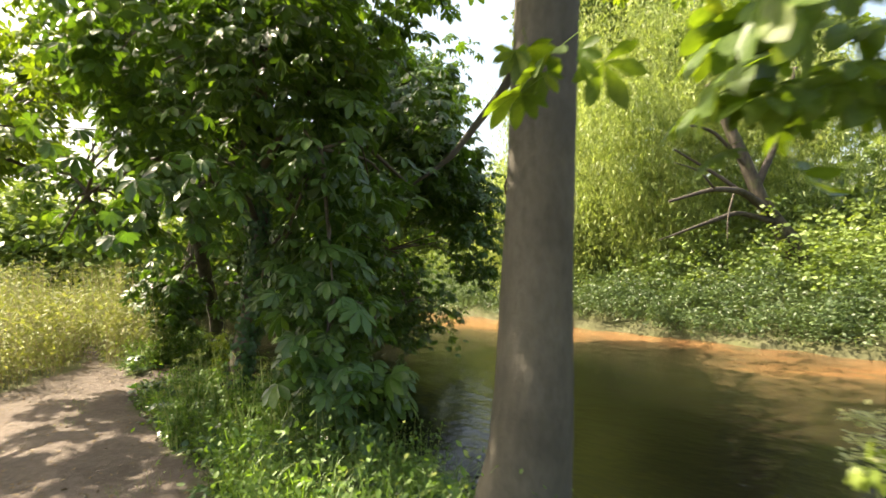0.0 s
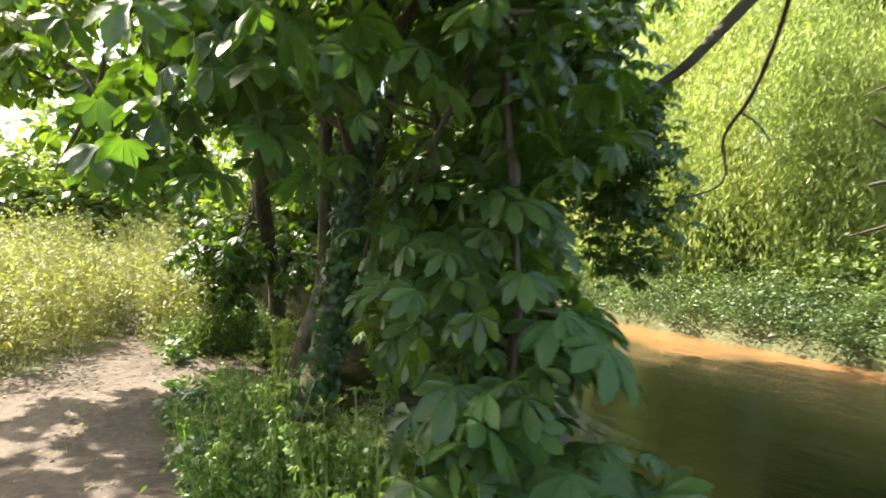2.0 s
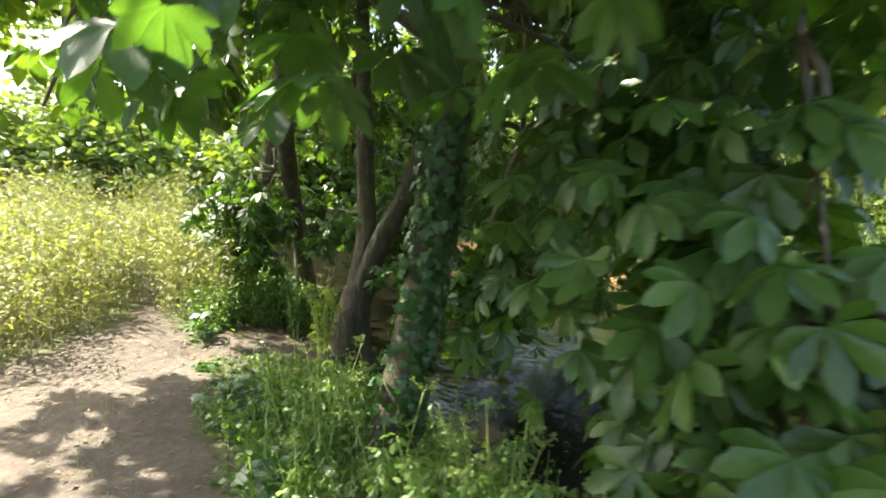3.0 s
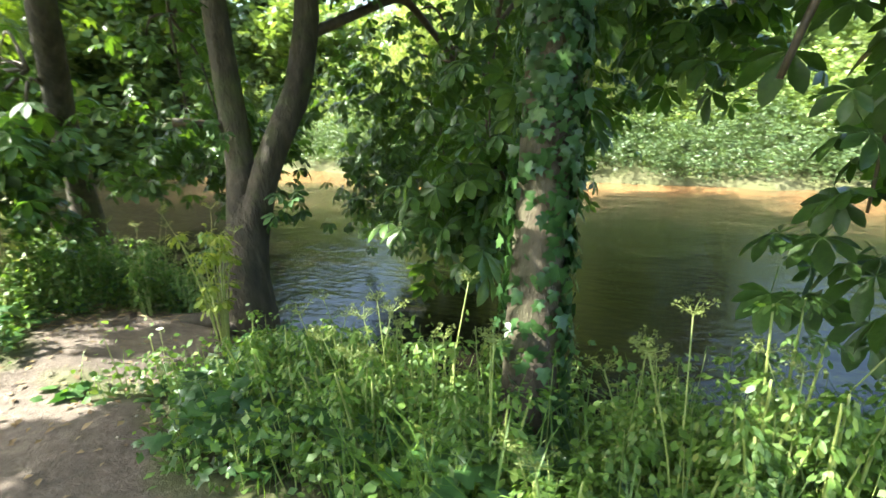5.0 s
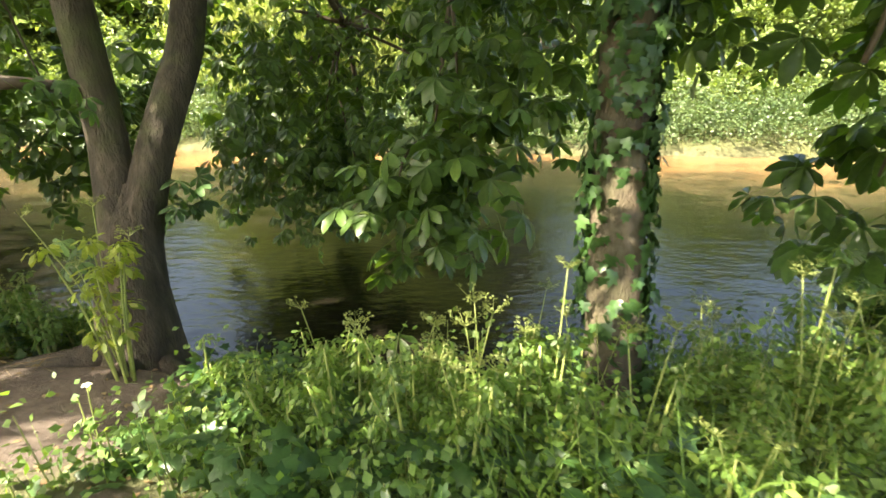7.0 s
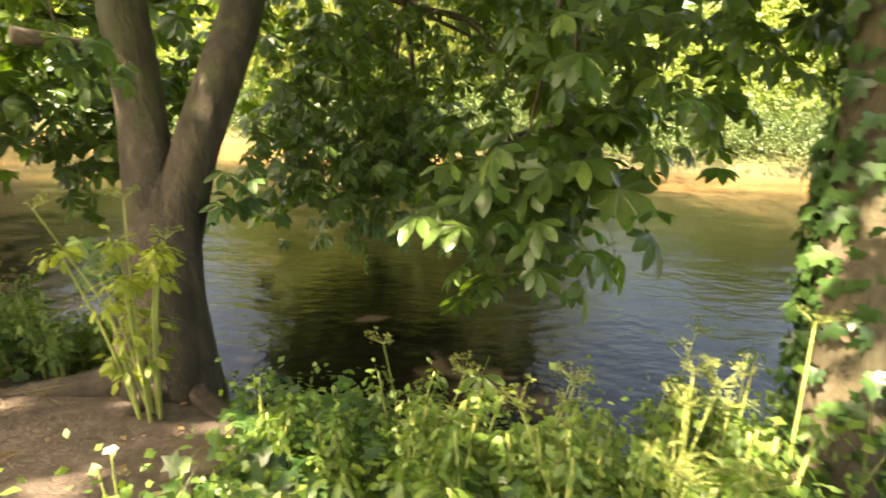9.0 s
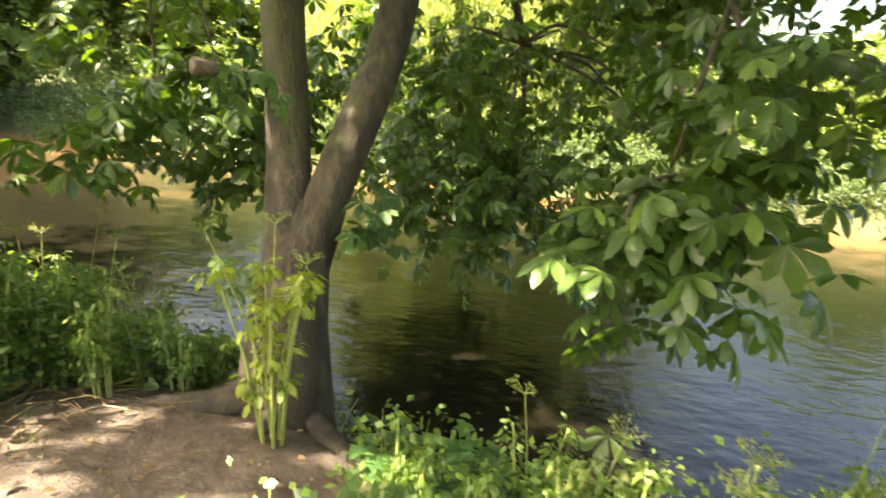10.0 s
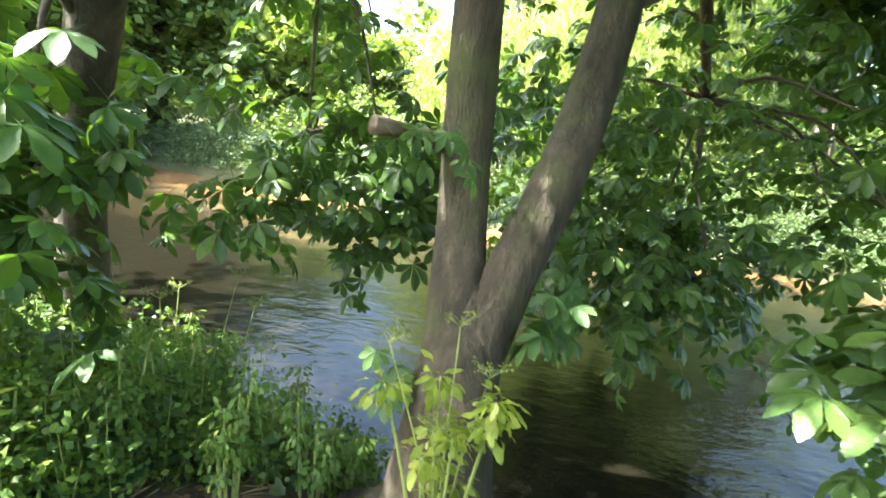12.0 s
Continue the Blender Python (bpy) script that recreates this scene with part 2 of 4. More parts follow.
def leaflet(width=0.36, droop=0.12, fold=0.05, wide_at=0.66):
    """One blade, 1 long along +y, folded along its midrib, blunt with a small point: 10 triangles."""
    h = width / 2
    v = [(0, 0, 0), (0, .38, -droop * .15), (0, .8, -droop * .62), (0, 1, -droop),
         (-h * .5, .33, fold * .6), (-h, wide_at, fold - droop * .42), (-h * .62, .88, fold * .5 - droop * .78),
         (h * .5, .33, fold * .6), (h, wide_at, fold - droop * .42), (h * .62, .88, fold * .5 - droop * .78)]
    f = [(0, 1, 4), (0, 7, 1), (1, 5, 4), (1, 2, 5), (1, 8, 2), (1, 7, 8), (2, 6, 5), (2, 8, 9), (2, 3, 6), (2, 9, 3)]
    return np.array(v), np.array(f)


def ivy_leaf():
    """A five-lobed leaf, 1 long, slightly cupped: 12 triangles."""
    half = [(.25, -.08), (.5, .1), (.3, .32), (.48, .62), (.2, .62)]
    rim = [(0, 0), *half, (0, 1), *[(-x, y) for x, y in half[::-1]]]
    v = [(0, .36, .05)] + [(x, y, -.10 * abs(x) - .08 * max(0, y - .5)) for x, y in rim]
    return np.array(v, float), np.array([(0, k + 1, (k + 1) % 12 + 1) for k in range(12)])


def blade(width=0.3, droop=0.15):
    """A plain leaf of four triangles."""
    v = [(0, 0, 0), (-width / 2, .5, .05), (width / 2, .5, .05), (0, .55, -.02), (0, 1, -droop)]
    return np.array(v), np.array([(0, 3, 1), (0, 2, 3), (1, 3, 4), (3, 2, 4)])


def rot_z(v, deg):
    c, s = math.cos(radians(deg)), math.sin(radians(deg))
    return v @ np.array([[c, s, 0], [-s, c, 0], [0, 0, 1]])


def palmate(count=6, rich=True, seed=0, stalk=True):
    """A hand-shaped compound leaf: blades round one point, drooping, with its stalk behind."""
    r = np.random.default_rng(seed)
    out = []
    for k in range(count):
        ang = (k - (count - 1) / 2) * (250 / count)
        v, f = leaflet(0.44, 0.28 + .1 * r.random(), .06) if rich else blade(0.42, 0.3)
        length = 1.0 - 0.42 * abs(ang) / 125 + .06 * r.random()
        v = v * length
        v[:, 2] -= 0.10 * v[:, 1]
        out.append((rot_z(v, -ang), f))
    if stalk:
        w = .012
        v = np.array([(-w, -.75, .05), (w, -.75, .05), (0, -.75, .07), (-w, 0, 0), (w, 0, 0), (0, 0, .02)])
        out.append((v, np.array([(0, 1, 4), (0, 4, 3), (1, 2, 5), (1, 5, 4), (2, 0, 3), (2, 3, 5)])))
    return joined(out)


def tube(points, radii, sides=10, rough=0.0, seed=0, step=0.12):
    """A limb along a bent line, with an uneven skin. Quads."""
    points, radii = np.asarray(points, float), np.asarray(radii, float)
    seg = np.r_[0, np.cumsum(np.linalg.norm(np.diff(points, axis=0), axis=1))]
    n = max(3, int(seg[-1] / step) + 1)
    s = np.linspace(0, seg[-1], n)
    # smooth the bends
    p = np.stack([np.interp(s, seg, points[:, i]) for i in range(3)], 1)
    for _ in range(3):
        q = p.copy()
        q[1:-1] = (p[:-2] + 2 * p[1:-1] + p[2:]) / 4
        p = q
    rad = np.interp(s, seg, radii)
    t = unit(np.gradient(p, axis=0))
    ref = np.array([0.31, 0.93, 0.2]) if abs(t[0] @ np.array([0.31, 0.93, 0.2])) < .9 else np.array([1., 0, 0])
    a = unit(np.cross(t, ref))
    b = np.cross(t, a)
    ang = np.arange(sides) / sides * 2 * np.pi
    r = np.random.default_rng(seed)
    ph = r.random(6) * 6.28
    lump = (np.sin(2 * ang[None] + 1.3 * s[:, None] + ph[0]) * .45 + np.sin(3 * ang[None] - 2.9 * s[:, None] + ph[1]) * .35
            + np.sin(5 * ang[None] + 5.1 * s[:, None] + ph[2]) * .25 + .25 * (r.random((n, sides)) - .5))
    rr = rad[:, None] * (1 + rough * lump)
    v = p[:, None] + rr[..., None] * (np.cos(ang)[None, :, None] * a[:, None] + np.sin(ang)[None, :, None] * b[:, None])
    v = v.reshape(-1, 3)
    i, j = np.meshgrid(np.arange(n - 1), np.arange(sides), indexing="ij")
    j2 = (j + 1) % sides
    f = np.stack([i * sides + j, i * sides + j2, (i + 1) * sides + j2, (i + 1) * sides + j], -1).reshape(-1, 4)
    v = np.concatenate([v, p[:1], p[-1:]])
    c0, c1 = len(v) - 2, len(v) - 1
    jj = np.arange(0, sides, 2)
    cap0 = np.stack([np.full_like(jj, c0), (jj + 2) % sides, (jj + 1) % sides, jj], 1)
    e = (n - 1) * sides
    cap1 = np.stack([np.full_like(jj, c1), e + jj, e + (jj + 1) % sides, e + (jj + 2) % sides], 1)
    return v, np.concatenate([f, cap0, cap1])


def in_blob(n, centre, radius, shell=0.35):
    """Places in an ellipsoid, thicker towards its skin, in uneven clumps."""
    d = unit(rng.normal(size=(n, 3)))
    r = rng.random(n) ** shell
    lump = 1 + .16 * np.sin(d[:, 0] * 5 + centre[0] * 3) + .16 * np.sin(d[:, 1] * 6 + centre[1]) + .12 * np.sin(d[:, 2] * 7)
    return np.asarray(centre) + d * (r * lump)[:, None] * np.asarray(radius)


def far_from_path(p, gap=0.75):
    """Keeps leaves off the line walked."""
    keep = np.ones(len(p), bool)
    line = np.array([m.translation for _, m in PATH])
    for a, b in zip(line[:-1], line[1:]):
        t = np.clip(((p - a) @ (b - a)) / max((b - a) @ (b - a), 1e-6), 0, 1)
        keep &= np.linalg.norm(p - a - t[:, None] * (b - a), axis=1) > gap
    return p[keep]


def sprays(blobs, per=7, drop=0.3):
    """Leaf places in twig sprays: each spray has a centre and an outward heading; its leaves sit round it.
    blobs: rows of centre, radius, sprays."""
    places, ahead = [], []
    for centre, radius, count in blobs:
        c = in_blob(count, centre, radius)
        out = unit((c - np.asarray(centre)) * (1, 1, .4) + rng.normal(size=c.shape) * .12)
        for k in range(per):
            a = unit(out + rng.normal(size=c.shape) * .75)
            a[:, 2] = -abs(a[:, 2]) * .6 - drop * rng.random(len(c))
            places.append(c + a * .10 + rng.normal(size=c.shape) * .13)
            ahead.append(a)
    return np.concatenate(places), np.concatenate(ahead)


LEAF_RICH = [palmate(k, True, k) for k in (5, 6, 7)]
LEAF_CHEAP = [palmate(k, False, k, False) for k in (5, 6, 7)]


def leaf_mass(blobs, size, rich=True, per=7, gap=0.75, up_jitter=0.35, drop=0.3):
    p, a = sprays(blobs, per, drop)
    q = far_from_path(p, gap)
    if len(q) < len(p):
        index = {tuple(r): i for i, r in enumerate(p)}
        sel = np.array([index[tuple(r)] for r in q])
        p, a = p[sel], a[sel]
    up = unit(np.array([0, 0, 1.0]) + rng.normal(size=p.shape) * up_jitter)
    fr = leaf_frames(a, up)
    sz = size * rng.uniform(.65, 1.25, len(p))
    pick = rng.integers(0, 3, len(p))
    src = LEAF_RICH if rich else LEAF_CHEAP
    return joined([spread(*src[k], p[pick == k], fr[pick == k], sz[pick == k]) for k in range(3) if (pick == k).any()])


def small_leaves(p, size, template, up_jitter=.6, flat=.4, ahead=None):
    a = rng.normal(size=p.shape) if ahead is None else ahead + rng.normal(size=p.shape) * .5
    a[:, 2] *= flat
    up = unit(np.array([0, 0, 1.0]) + rng.normal(size=p.shape) * up_jitter)
    return spread(*template, p, leaf_frames(a, up), size * rng.uniform(.55, 1.35, len(p)))


# ---- terrain ----
WATER_Z = -0.75
NEAR_BANK = np.array([(9, -40), (4.2, -8), (2.7, -1), (2.0, 0.6), (1.75, 1.9), (1.0, 2.95), (0.45, 3.7), (-0.3, 4.9), (-1.5, 5.9),
                      (-2.3, 6.7), (-2.95, 7.6), (-3.1, 8.3), (-3.3, 9.0), (-4.0, 9.9), (-4.9, 11.2), (-6.5, 13.5), (-11, 19), (-60, 70)], float)
FAR_BANK = np.array([(22, -40), (14.5, -6), (10.8, 3.5), (8.9, 7.0), (7.1, 9.5), (5.3, 11.8), (3.6, 13.9), (1.6, 16.6), (-0.9, 20.3), (-5, 26), (-50, 82)], float)
PATH_LINE = np.array([(0.8, -12), (-0.4, -2), (-1.1, 0.2), (-2.9, 3.4), (-4.9, 6.0), (-5.45, 7.8), (-6.7, 9.8), (-9.5, 13), (-20, 24)], float)


def side_of(line, x, y):
    """Signed distance to a line: positive on its left, going along it."""
    p = np.stack([x, y], -1)
    best, sign = np.full(x.shape, 1e9), np.zeros(x.shape)
    for a, b in zip(line[:-1], line[1:]):
        d = b - a
        t = np.clip(((p - a) @ d) / (d @ d), 0, 1)
        off = p - a - t[..., None] * d
        dist = np.hypot(off[..., 0], off[..., 1])
        cr = d[0] * (p[..., 1] - a[1]) - d[1] * (p[..., 0] - a[0])
        near = dist < best
        best, sign = np.where(near, dist, best), np.where(near, np.sign(cr), sign)
    return best * sign


def wave(x, y, s, k):
    return np.sin(x * s + 1.7 * k + .8 * np.sin(y * s * .7)) * np.cos(y * s * 1.13 + k)


def height(x, y):
    x, y = np.asarray(x, float), np.asarray(y, float)
    near = np.interp(side_of(NEAR_BANK, x, y) + .08 * wave(x, y, 3.1, 1), [-1.5, -.2, 0, .12, .45, .8, 1.5, 2.5, 30], [-2.2, -1.4, -.95, -.66, -.44, -.32, -.09, 0, .6])
    far = np.interp(-side_of(FAR_BANK, x, y) + .15 * wave(x, y, 2.3, 2), [-1.5, 0, .15, .7, 2.0, 8, 60], [-1.6, -.85, -.62, -.38, .2, .7, 1.5])
    return np.maximum(near, far) + .025 * wave(x, y, 2.1, 3) + .012 * wave(x, y, 6.3, 4)


def path_mask(x, y):
    x, y = np.asarray(x, float), np.asarray(y, float)
    d = abs(side_of(PATH_LINE, x, y)) + .10 * wave(x, y, 4.1, 5) + .06 * wave(x, y, 9.7, 6)
    d = d * np.interp(y, [7.2, 8.4, 9.2], [1.0, 3.0, 9.0])
    m = np.interp(d, [.75, 1.2], [1, 0])
    patch = np.hypot((x + 4.15) * 1.0, (y - 8.35) * 1.0) + .1 * wave(x, y, 6, 7)
    rim = abs(side_of(FAR_BANK, x, y) + .1 + .2 * wave(x, y, 1.9, 8))
    return np.maximum(np.maximum(m, np.interp(patch, [.6, 1.0], [1, 0])), np.interp(rim, [.15, .4], [.35, 0]))


def axis_steps(lo, hi, fine_lo, fine_hi, fine):
    out = list(np.arange(fine_lo, fine_hi + fine / 2, fine))
    step = fine
    while out[-1] < hi:
        step *= 1.35
        out.append(out[-1] + step)
    step = fine
    while out[0] > lo:
        step *= 1.35
        out.insert(0, out[0] - step)
    return np.array(out)


gx, gy = axis_steps(-900, 900, -10, 12, .11), axis_steps(-900, 900, -3, 19, .11)
GX, GY = np.meshgrid(gx, gy, indexing="ij")
GZ = height(GX, GY)
ny = len(gy)
ii, jj = np.meshgrid(np.arange(len(gx) - 1), np.arange(ny - 1), indexing="ij")
gf = np.stack([ii * ny + jj, (ii + 1) * ny + jj, (ii + 1) * ny + jj + 1, ii * ny + jj + 1], -1).reshape(-1, 4)
ground = part_np("ground", np.stack([GX, GY, GZ], -1).reshape(-1, 3), gf, M_GROUND, None, "", True)
tagged(ground, "trodden earth path and dark leafy river bank soil", "ground", "", "structure")
att = ground.data.attributes.new("path", 'FLOAT', 'POINT')
att.data.foreach_set("value", path_mask(GX, GY).astype(np.float32).ravel())

wx, wy = axis_steps(-90, 40, -12, 16, .3), axis_steps(-40, 90, -6, 28, .3)
WX, WY = np.meshgrid(wx, wy, indexing="ij")
ii, jj = np.meshgrid(np.arange(len(wx) - 1), np.arange(len(wy) - 1), indexing="ij")
wf = np.stack([ii * len(wy) + jj, (ii + 1) * len(wy) + jj, (ii + 1) * len(wy) + jj + 1, ii * len(wy) + jj + 1], -1).reshape(-1, 4)
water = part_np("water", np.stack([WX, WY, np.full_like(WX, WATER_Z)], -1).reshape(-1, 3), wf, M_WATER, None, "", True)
# painted sun: strong along the far bank, shaded off towards the near bank
water_sun = np.minimum(np.interp(side_of(FAR_BANK, WX, WY), [0, 1.4, 2.2, 3.2, 5.0, 8.0], [.44, .42, .33, .25, .14, .02]), np.interp(-side_of(NEAR_BANK, WX, WY), [0, 1.4, 2.8, 4.2, 5.5], [-.16, -.14, -.04, .14, .5]))
att = water.data.attributes.new("painted_sun", 'FLOAT', 'POINT')
att.data.foreach_set("value", water_sun.astype(np.float32).ravel())
tagged(water, "brown silty river water with small ripples", "water", "", "structure")


# ---- trees ----
def on_ground(x, y, sink=0.05):
    return float(height(np.array([x]), np.array([y]))[0]) - sink


def tree(name, label, base, limbs, crowns, bark, leaf_mat, size, rich, category="tree", group="", per=7, gap=0.75, sides=14, rough=.07):
    """limbs: rows of part name, points, radii (points in the world); crowns: blobs."""
    root = thing(name, (0, 0, 0), label, category, group)
    for k, (pn, pts, radii) in enumerate(limbs):
        big = max(radii) > .07
        v, f = tube(pts, radii, sides if big else 8, rough if big else .1, k + 3, .06 if big else .1)
        part_np(pn, v, f, bark if big else M_TWIG, root, "", True)
    if crowns:
        stems = np.concatenate([np.asarray(p, float)[len(p) // 2:] for n_, p, r_ in limbs])
        for c, r, count in crowns:
            if count < 14:
                continue
            for k in range(4):
                tip = np.asarray(c) + unit(rng.normal(size=3)) * np.asarray(r) * .8
                start = stems[np.argmin(np.linalg.norm(stems - tip - (0, 0, .6), axis=1))]
                mid = start * .45 + tip * .55 + np.array([0, 0, .25]) + rng.normal(size=3) * .12
                if len(far_from_path(np.array([start * .5 + mid * .5, mid, tip]), .5)) == 3:
                    part_np("twig", *tube([start, mid, tip], [.02, .013, .004], 6, .15, k, .12), M_TWIG, root, "", True)
        v, f = leaf_mass(crowns, size, rich, per, gap)
        part_np("crown", v, f, leaf_mat, root)
    return root


# the smooth grey trunk that the path passes first
z1 = on_ground(.2, 2.82, .15)
tree("beech_tree", "smooth grey-brown tree trunk on the river bank", (0.5, 2.8, 0),
     [("trunk", [(.12, 2.82, z1), (.17, 2.82, 0), (.26, 2.82, .5), (.34, 2.82, 1.16), (.385, 2.82, 1.7), (.47, 2.82, 2.7), (.58, 2.85, 4.0), (.7, 2.9, 5.0), (.85, 3.0, 7.5)],
       [.36, .29, .225, .203, .192, .186, .17, .15, .09]),
      ("limb", [(.7, 2.9, 4.4), (1.2, 4.2, 4.9), (1.25, 5.6, 4.3), (.72, 5.83, 3.45), (.1, 5.95, 2.75), (-.4, 6.1, 2.45)], [.10, .075, .06, .05, .035, .015]),
      ("twig", [(.74, 5.83, 3.45), (.92, 6.2, 3.3), (.98, 6.6, 2.95), (.99, 6.9, 2.7), (.86, 7.1, 2.5), (1.02, 7.2, 2.2), (1.0, 7.2, 2.05), (.62, 7.2, 1.95)], [.022, .02, .018, .016, .014, .012, .010, .006]),
      ("twig", [(.99, 6.95, 2.68), (1.2, 7.0, 2.6), (1.35, 7.1, 2.4)], [.012, .009, .005]),
      ("limb", [(.72, 2.9, 5.0), (1.5, 2.8, 4.4), (1.9, 2.3, 3.2), (1.4, 1.8, 2.5)], [.09, .06, .035, .012])],
     [((1.15, 1.62, 2.32), (.42, .22, .16), 8), ((.2, 2.3, 5.6), (3.2, 3.0, 1.2), 140), ((2.2, 4.3, 6.5), (3.2, 3.0, 1.6), 120),
      # last two clumps hang unseen overhead, added to shade trunk and chestnut leaves
      ((.36, 1.9, 2.42), (.14, .1, .06), 1), ((-4.2, 6.2, 6.4), (1.9, 1.7, .8), 36), ((-2.0, 3.6, 4.9), (1.1, .9, .5), 50)],
     M_BARK_SMOOTH, M_CANOPY, .17, True, gap=.7)

# the ivy-clad trunk
tree("horse_chestnut", "ivy-clad chestnut trunk with low hanging leafy branches", (-2.45, 6.0, 0),
     [("trunk", [(-2.60, 5.84, on_ground(-2.6, 5.84, .15)), (-2.56, 5.88, .1), (-2.42, 6.0, .8), (-2.29, 6.1, 1.5), (-2.2, 6.12, 2.6), (-2.1, 6.1, 4.4), (-2.0, 6.2, 6.5)],
       [.18, .125, .106, .108, .105, .09, .05]),
      ("limb", [(-2.2, 6.1, 2.7), (-1.6, 5.5, 3.2), (-1.2, 4.9, 2.7), (-1.15, 4.75, 2.0), (-1.1, 4.6, 1.3)], [.05, .04, .026, .015, .006]),
      ("limb", [(-2.25, 6.1, 2.1), (-2.2, 5.2, 2.7), (-2.25, 4.7, 2.4), (-2.4, 4.4, 2.1)], [.04, .03, .018, .008]),
      ("limb", [(-2.2, 6.1, 2.3), (-3.1, 5.7, 2.9), (-3.9, 5.6, 2.5), (-4.3, 5.7, 2.0)], [.045, .03, .02, .008]),
      ("limb", [(-2.2, 6.1, 3.0), (-1.7, 7.0, 2.8), (-1.7, 7.5, 1.8), (-1.75, 7.6, .9)], [.045, .03, .02, .008])],
     [((-1.2, 4.95, 1.9), (.42, .5, 1.4), 46), ((-1.0, 4.6, .55), (.4, .4, .55), 16), ((-2.3, 4.35, 2.35), (.6, .4, .2), 12), ((-.9, 6.4, 2.6), (.6, .7, .8), 16), ((-.3, 7.6, 3.5), (.7, .8, 1.0), 30), ((-3.4, 5.9, 2.8), (1.2, .8, .5), 26),
      ((-4.0, 5.9, 2.1), (.6, .5, .35), 14), ((-2.0, 7.35, .6), (.35, .4, .55), 20), ((-1.5, 6.2, 4.6), (1.5, 1.2, 1.0), 75), ((-3.6, 6.6, 4.4), (1.3, 1.2, .9), 26), ((-1.9, 5.3, 3.6), (1.6, 1.5, .9), 100), ((-1.8, 5.6, 5.2), (2.4, 2.2, 1.1), 90)],
     M_BARK_RED, M_CHESTNUT, .18, True, gap=.85)

# the forked trunk at the water's edge
zf = on_ground(-3.5, 8.65, .15)
fork = tree("forked_chestnut", "forked chestnut tree with bare roots at the water", (-3.5, 8.65, 0),
     [("trunk", [(-3.54, 8.60, zf), (-3.50, 8.62, .05), (-3.42, 8.68, .38), (-3.34, 8.72, .66)], [.29, .20, .165, .08]),
      ("limb", [(-3.47, 8.66, .15), (-3.43, 8.74, .5), (-3.37, 8.86, .86), (-3.355, 8.91, 1.12), (-3.36, 8.92, 1.4), (-3.365, 8.93, 1.85), (-3.36, 8.95, 3.6), (-3.3, 9.0, 5.5)], [.15, .125, .112, .108, .105, .10, .08, .045]),
      ("limb", [(-3.44, 8.66, .15), (-3.34, 8.66, .45), (-3.24, 8.64, .75), (-3.15, 8.63, .95), (-3.02, 8.66, 1.18), (-2.86, 8.74, 1.43), (-2.78, 8.77, 1.68), (-2.70, 8.80, 1.95), (-2.45, 8.9, 3.6), (-2.2, 9.1, 5.2)], [.14, .13, .115, .112, .11, .108, .104, .10, .075, .035]),
      ("branch_stub", [(-3.36, 8.91, 1.22), (-3.58, 8.89, 1.25), (-3.81, 8.87, 1.28)], [.05, .036, .04]),
      ("limb", [(-2.72, 8.8, 1.9), (-1.7, 9.1, 2.3), (-1.0, 9.4, 1.7), (-.7, 9.5, .7), (-.6, 9.5, .1)], [.05, .04, .028, .016, .006]),
      ("limb", [(-3.3, 8.8, 3.0), (-3.6, 9.4, 2.9), (-3.7, 10.0, 2.2), (-3.7, 10.1, 1.2)], [.035, .025, .016, .006])],
     # clumps above z 4 are added overhead to shade lower leaves and water
     [((-1.5, 9.7, 1.3), (1.3, .9, .9), 50), ((-.9, 10.3, .5), (1.2, .7, .8), 84), ((-.5, 10.5, 2.0), (1.6, 1.2, 1.1), 46), ((-2.2, 9.4, 2.9), (1.7, 1.4, .9), 36), ((-3.5, 7.9, 4.3), (1.2, 1.0, .7), 70), ((-2.0, 9.4, 5.4), (2.6, 2.4, 1.2), 90), ((-1.6, 9.6, 7.6), (2.6, 2.4, 1.1), 110), ((-3.9, 9.7, 4.5), (1.5, 1.5, .9), 110),
      ((-3.6, 10.2, 2.0), (.5, .6, .9), 19), ((-3.6, 9.6, 2.9), (.9, .9, .6), 16), ((-1.5, 9.3, .45), (1.1, .7, .45), 60), ((-1.0, 8.5, 1.1), (.8, .7, .9), 30), ((-4.2, 8.0, 5.3), (1.3, 1.2, .5), 80), ((-3.3, 10.0, 1.0), (.6, .5, .5), 42), ((-4.1, 9.7, .9), (.3, .3, .45), 9)],
     M_BARK, M_CHESTNUT, .125, True, gap=.6)

# dense upper crown added over the water, mostly out of view, to darken its reflections
part_np("crown", *leaf_mass([((-1.0, 10.8, 4.4), (1.5, 1.7, 1.0), 170), ((-.6, 12.0, 5.6), (1.6, 1.6, .9), 140), ((-1.8, 10.0, 5.6), (1.8, 1.6, .8), 110), ((-.7, 9.0, 4.2), (1.0, 1.1, .8), 120), ((-.3, 8.3, 3.1), (.9, .9, .6), 105), ((.3, 9.0, 2.5), (.7, .7, .8), 26)], .2, False, 7, .9), M_CHESTNUT, fork)

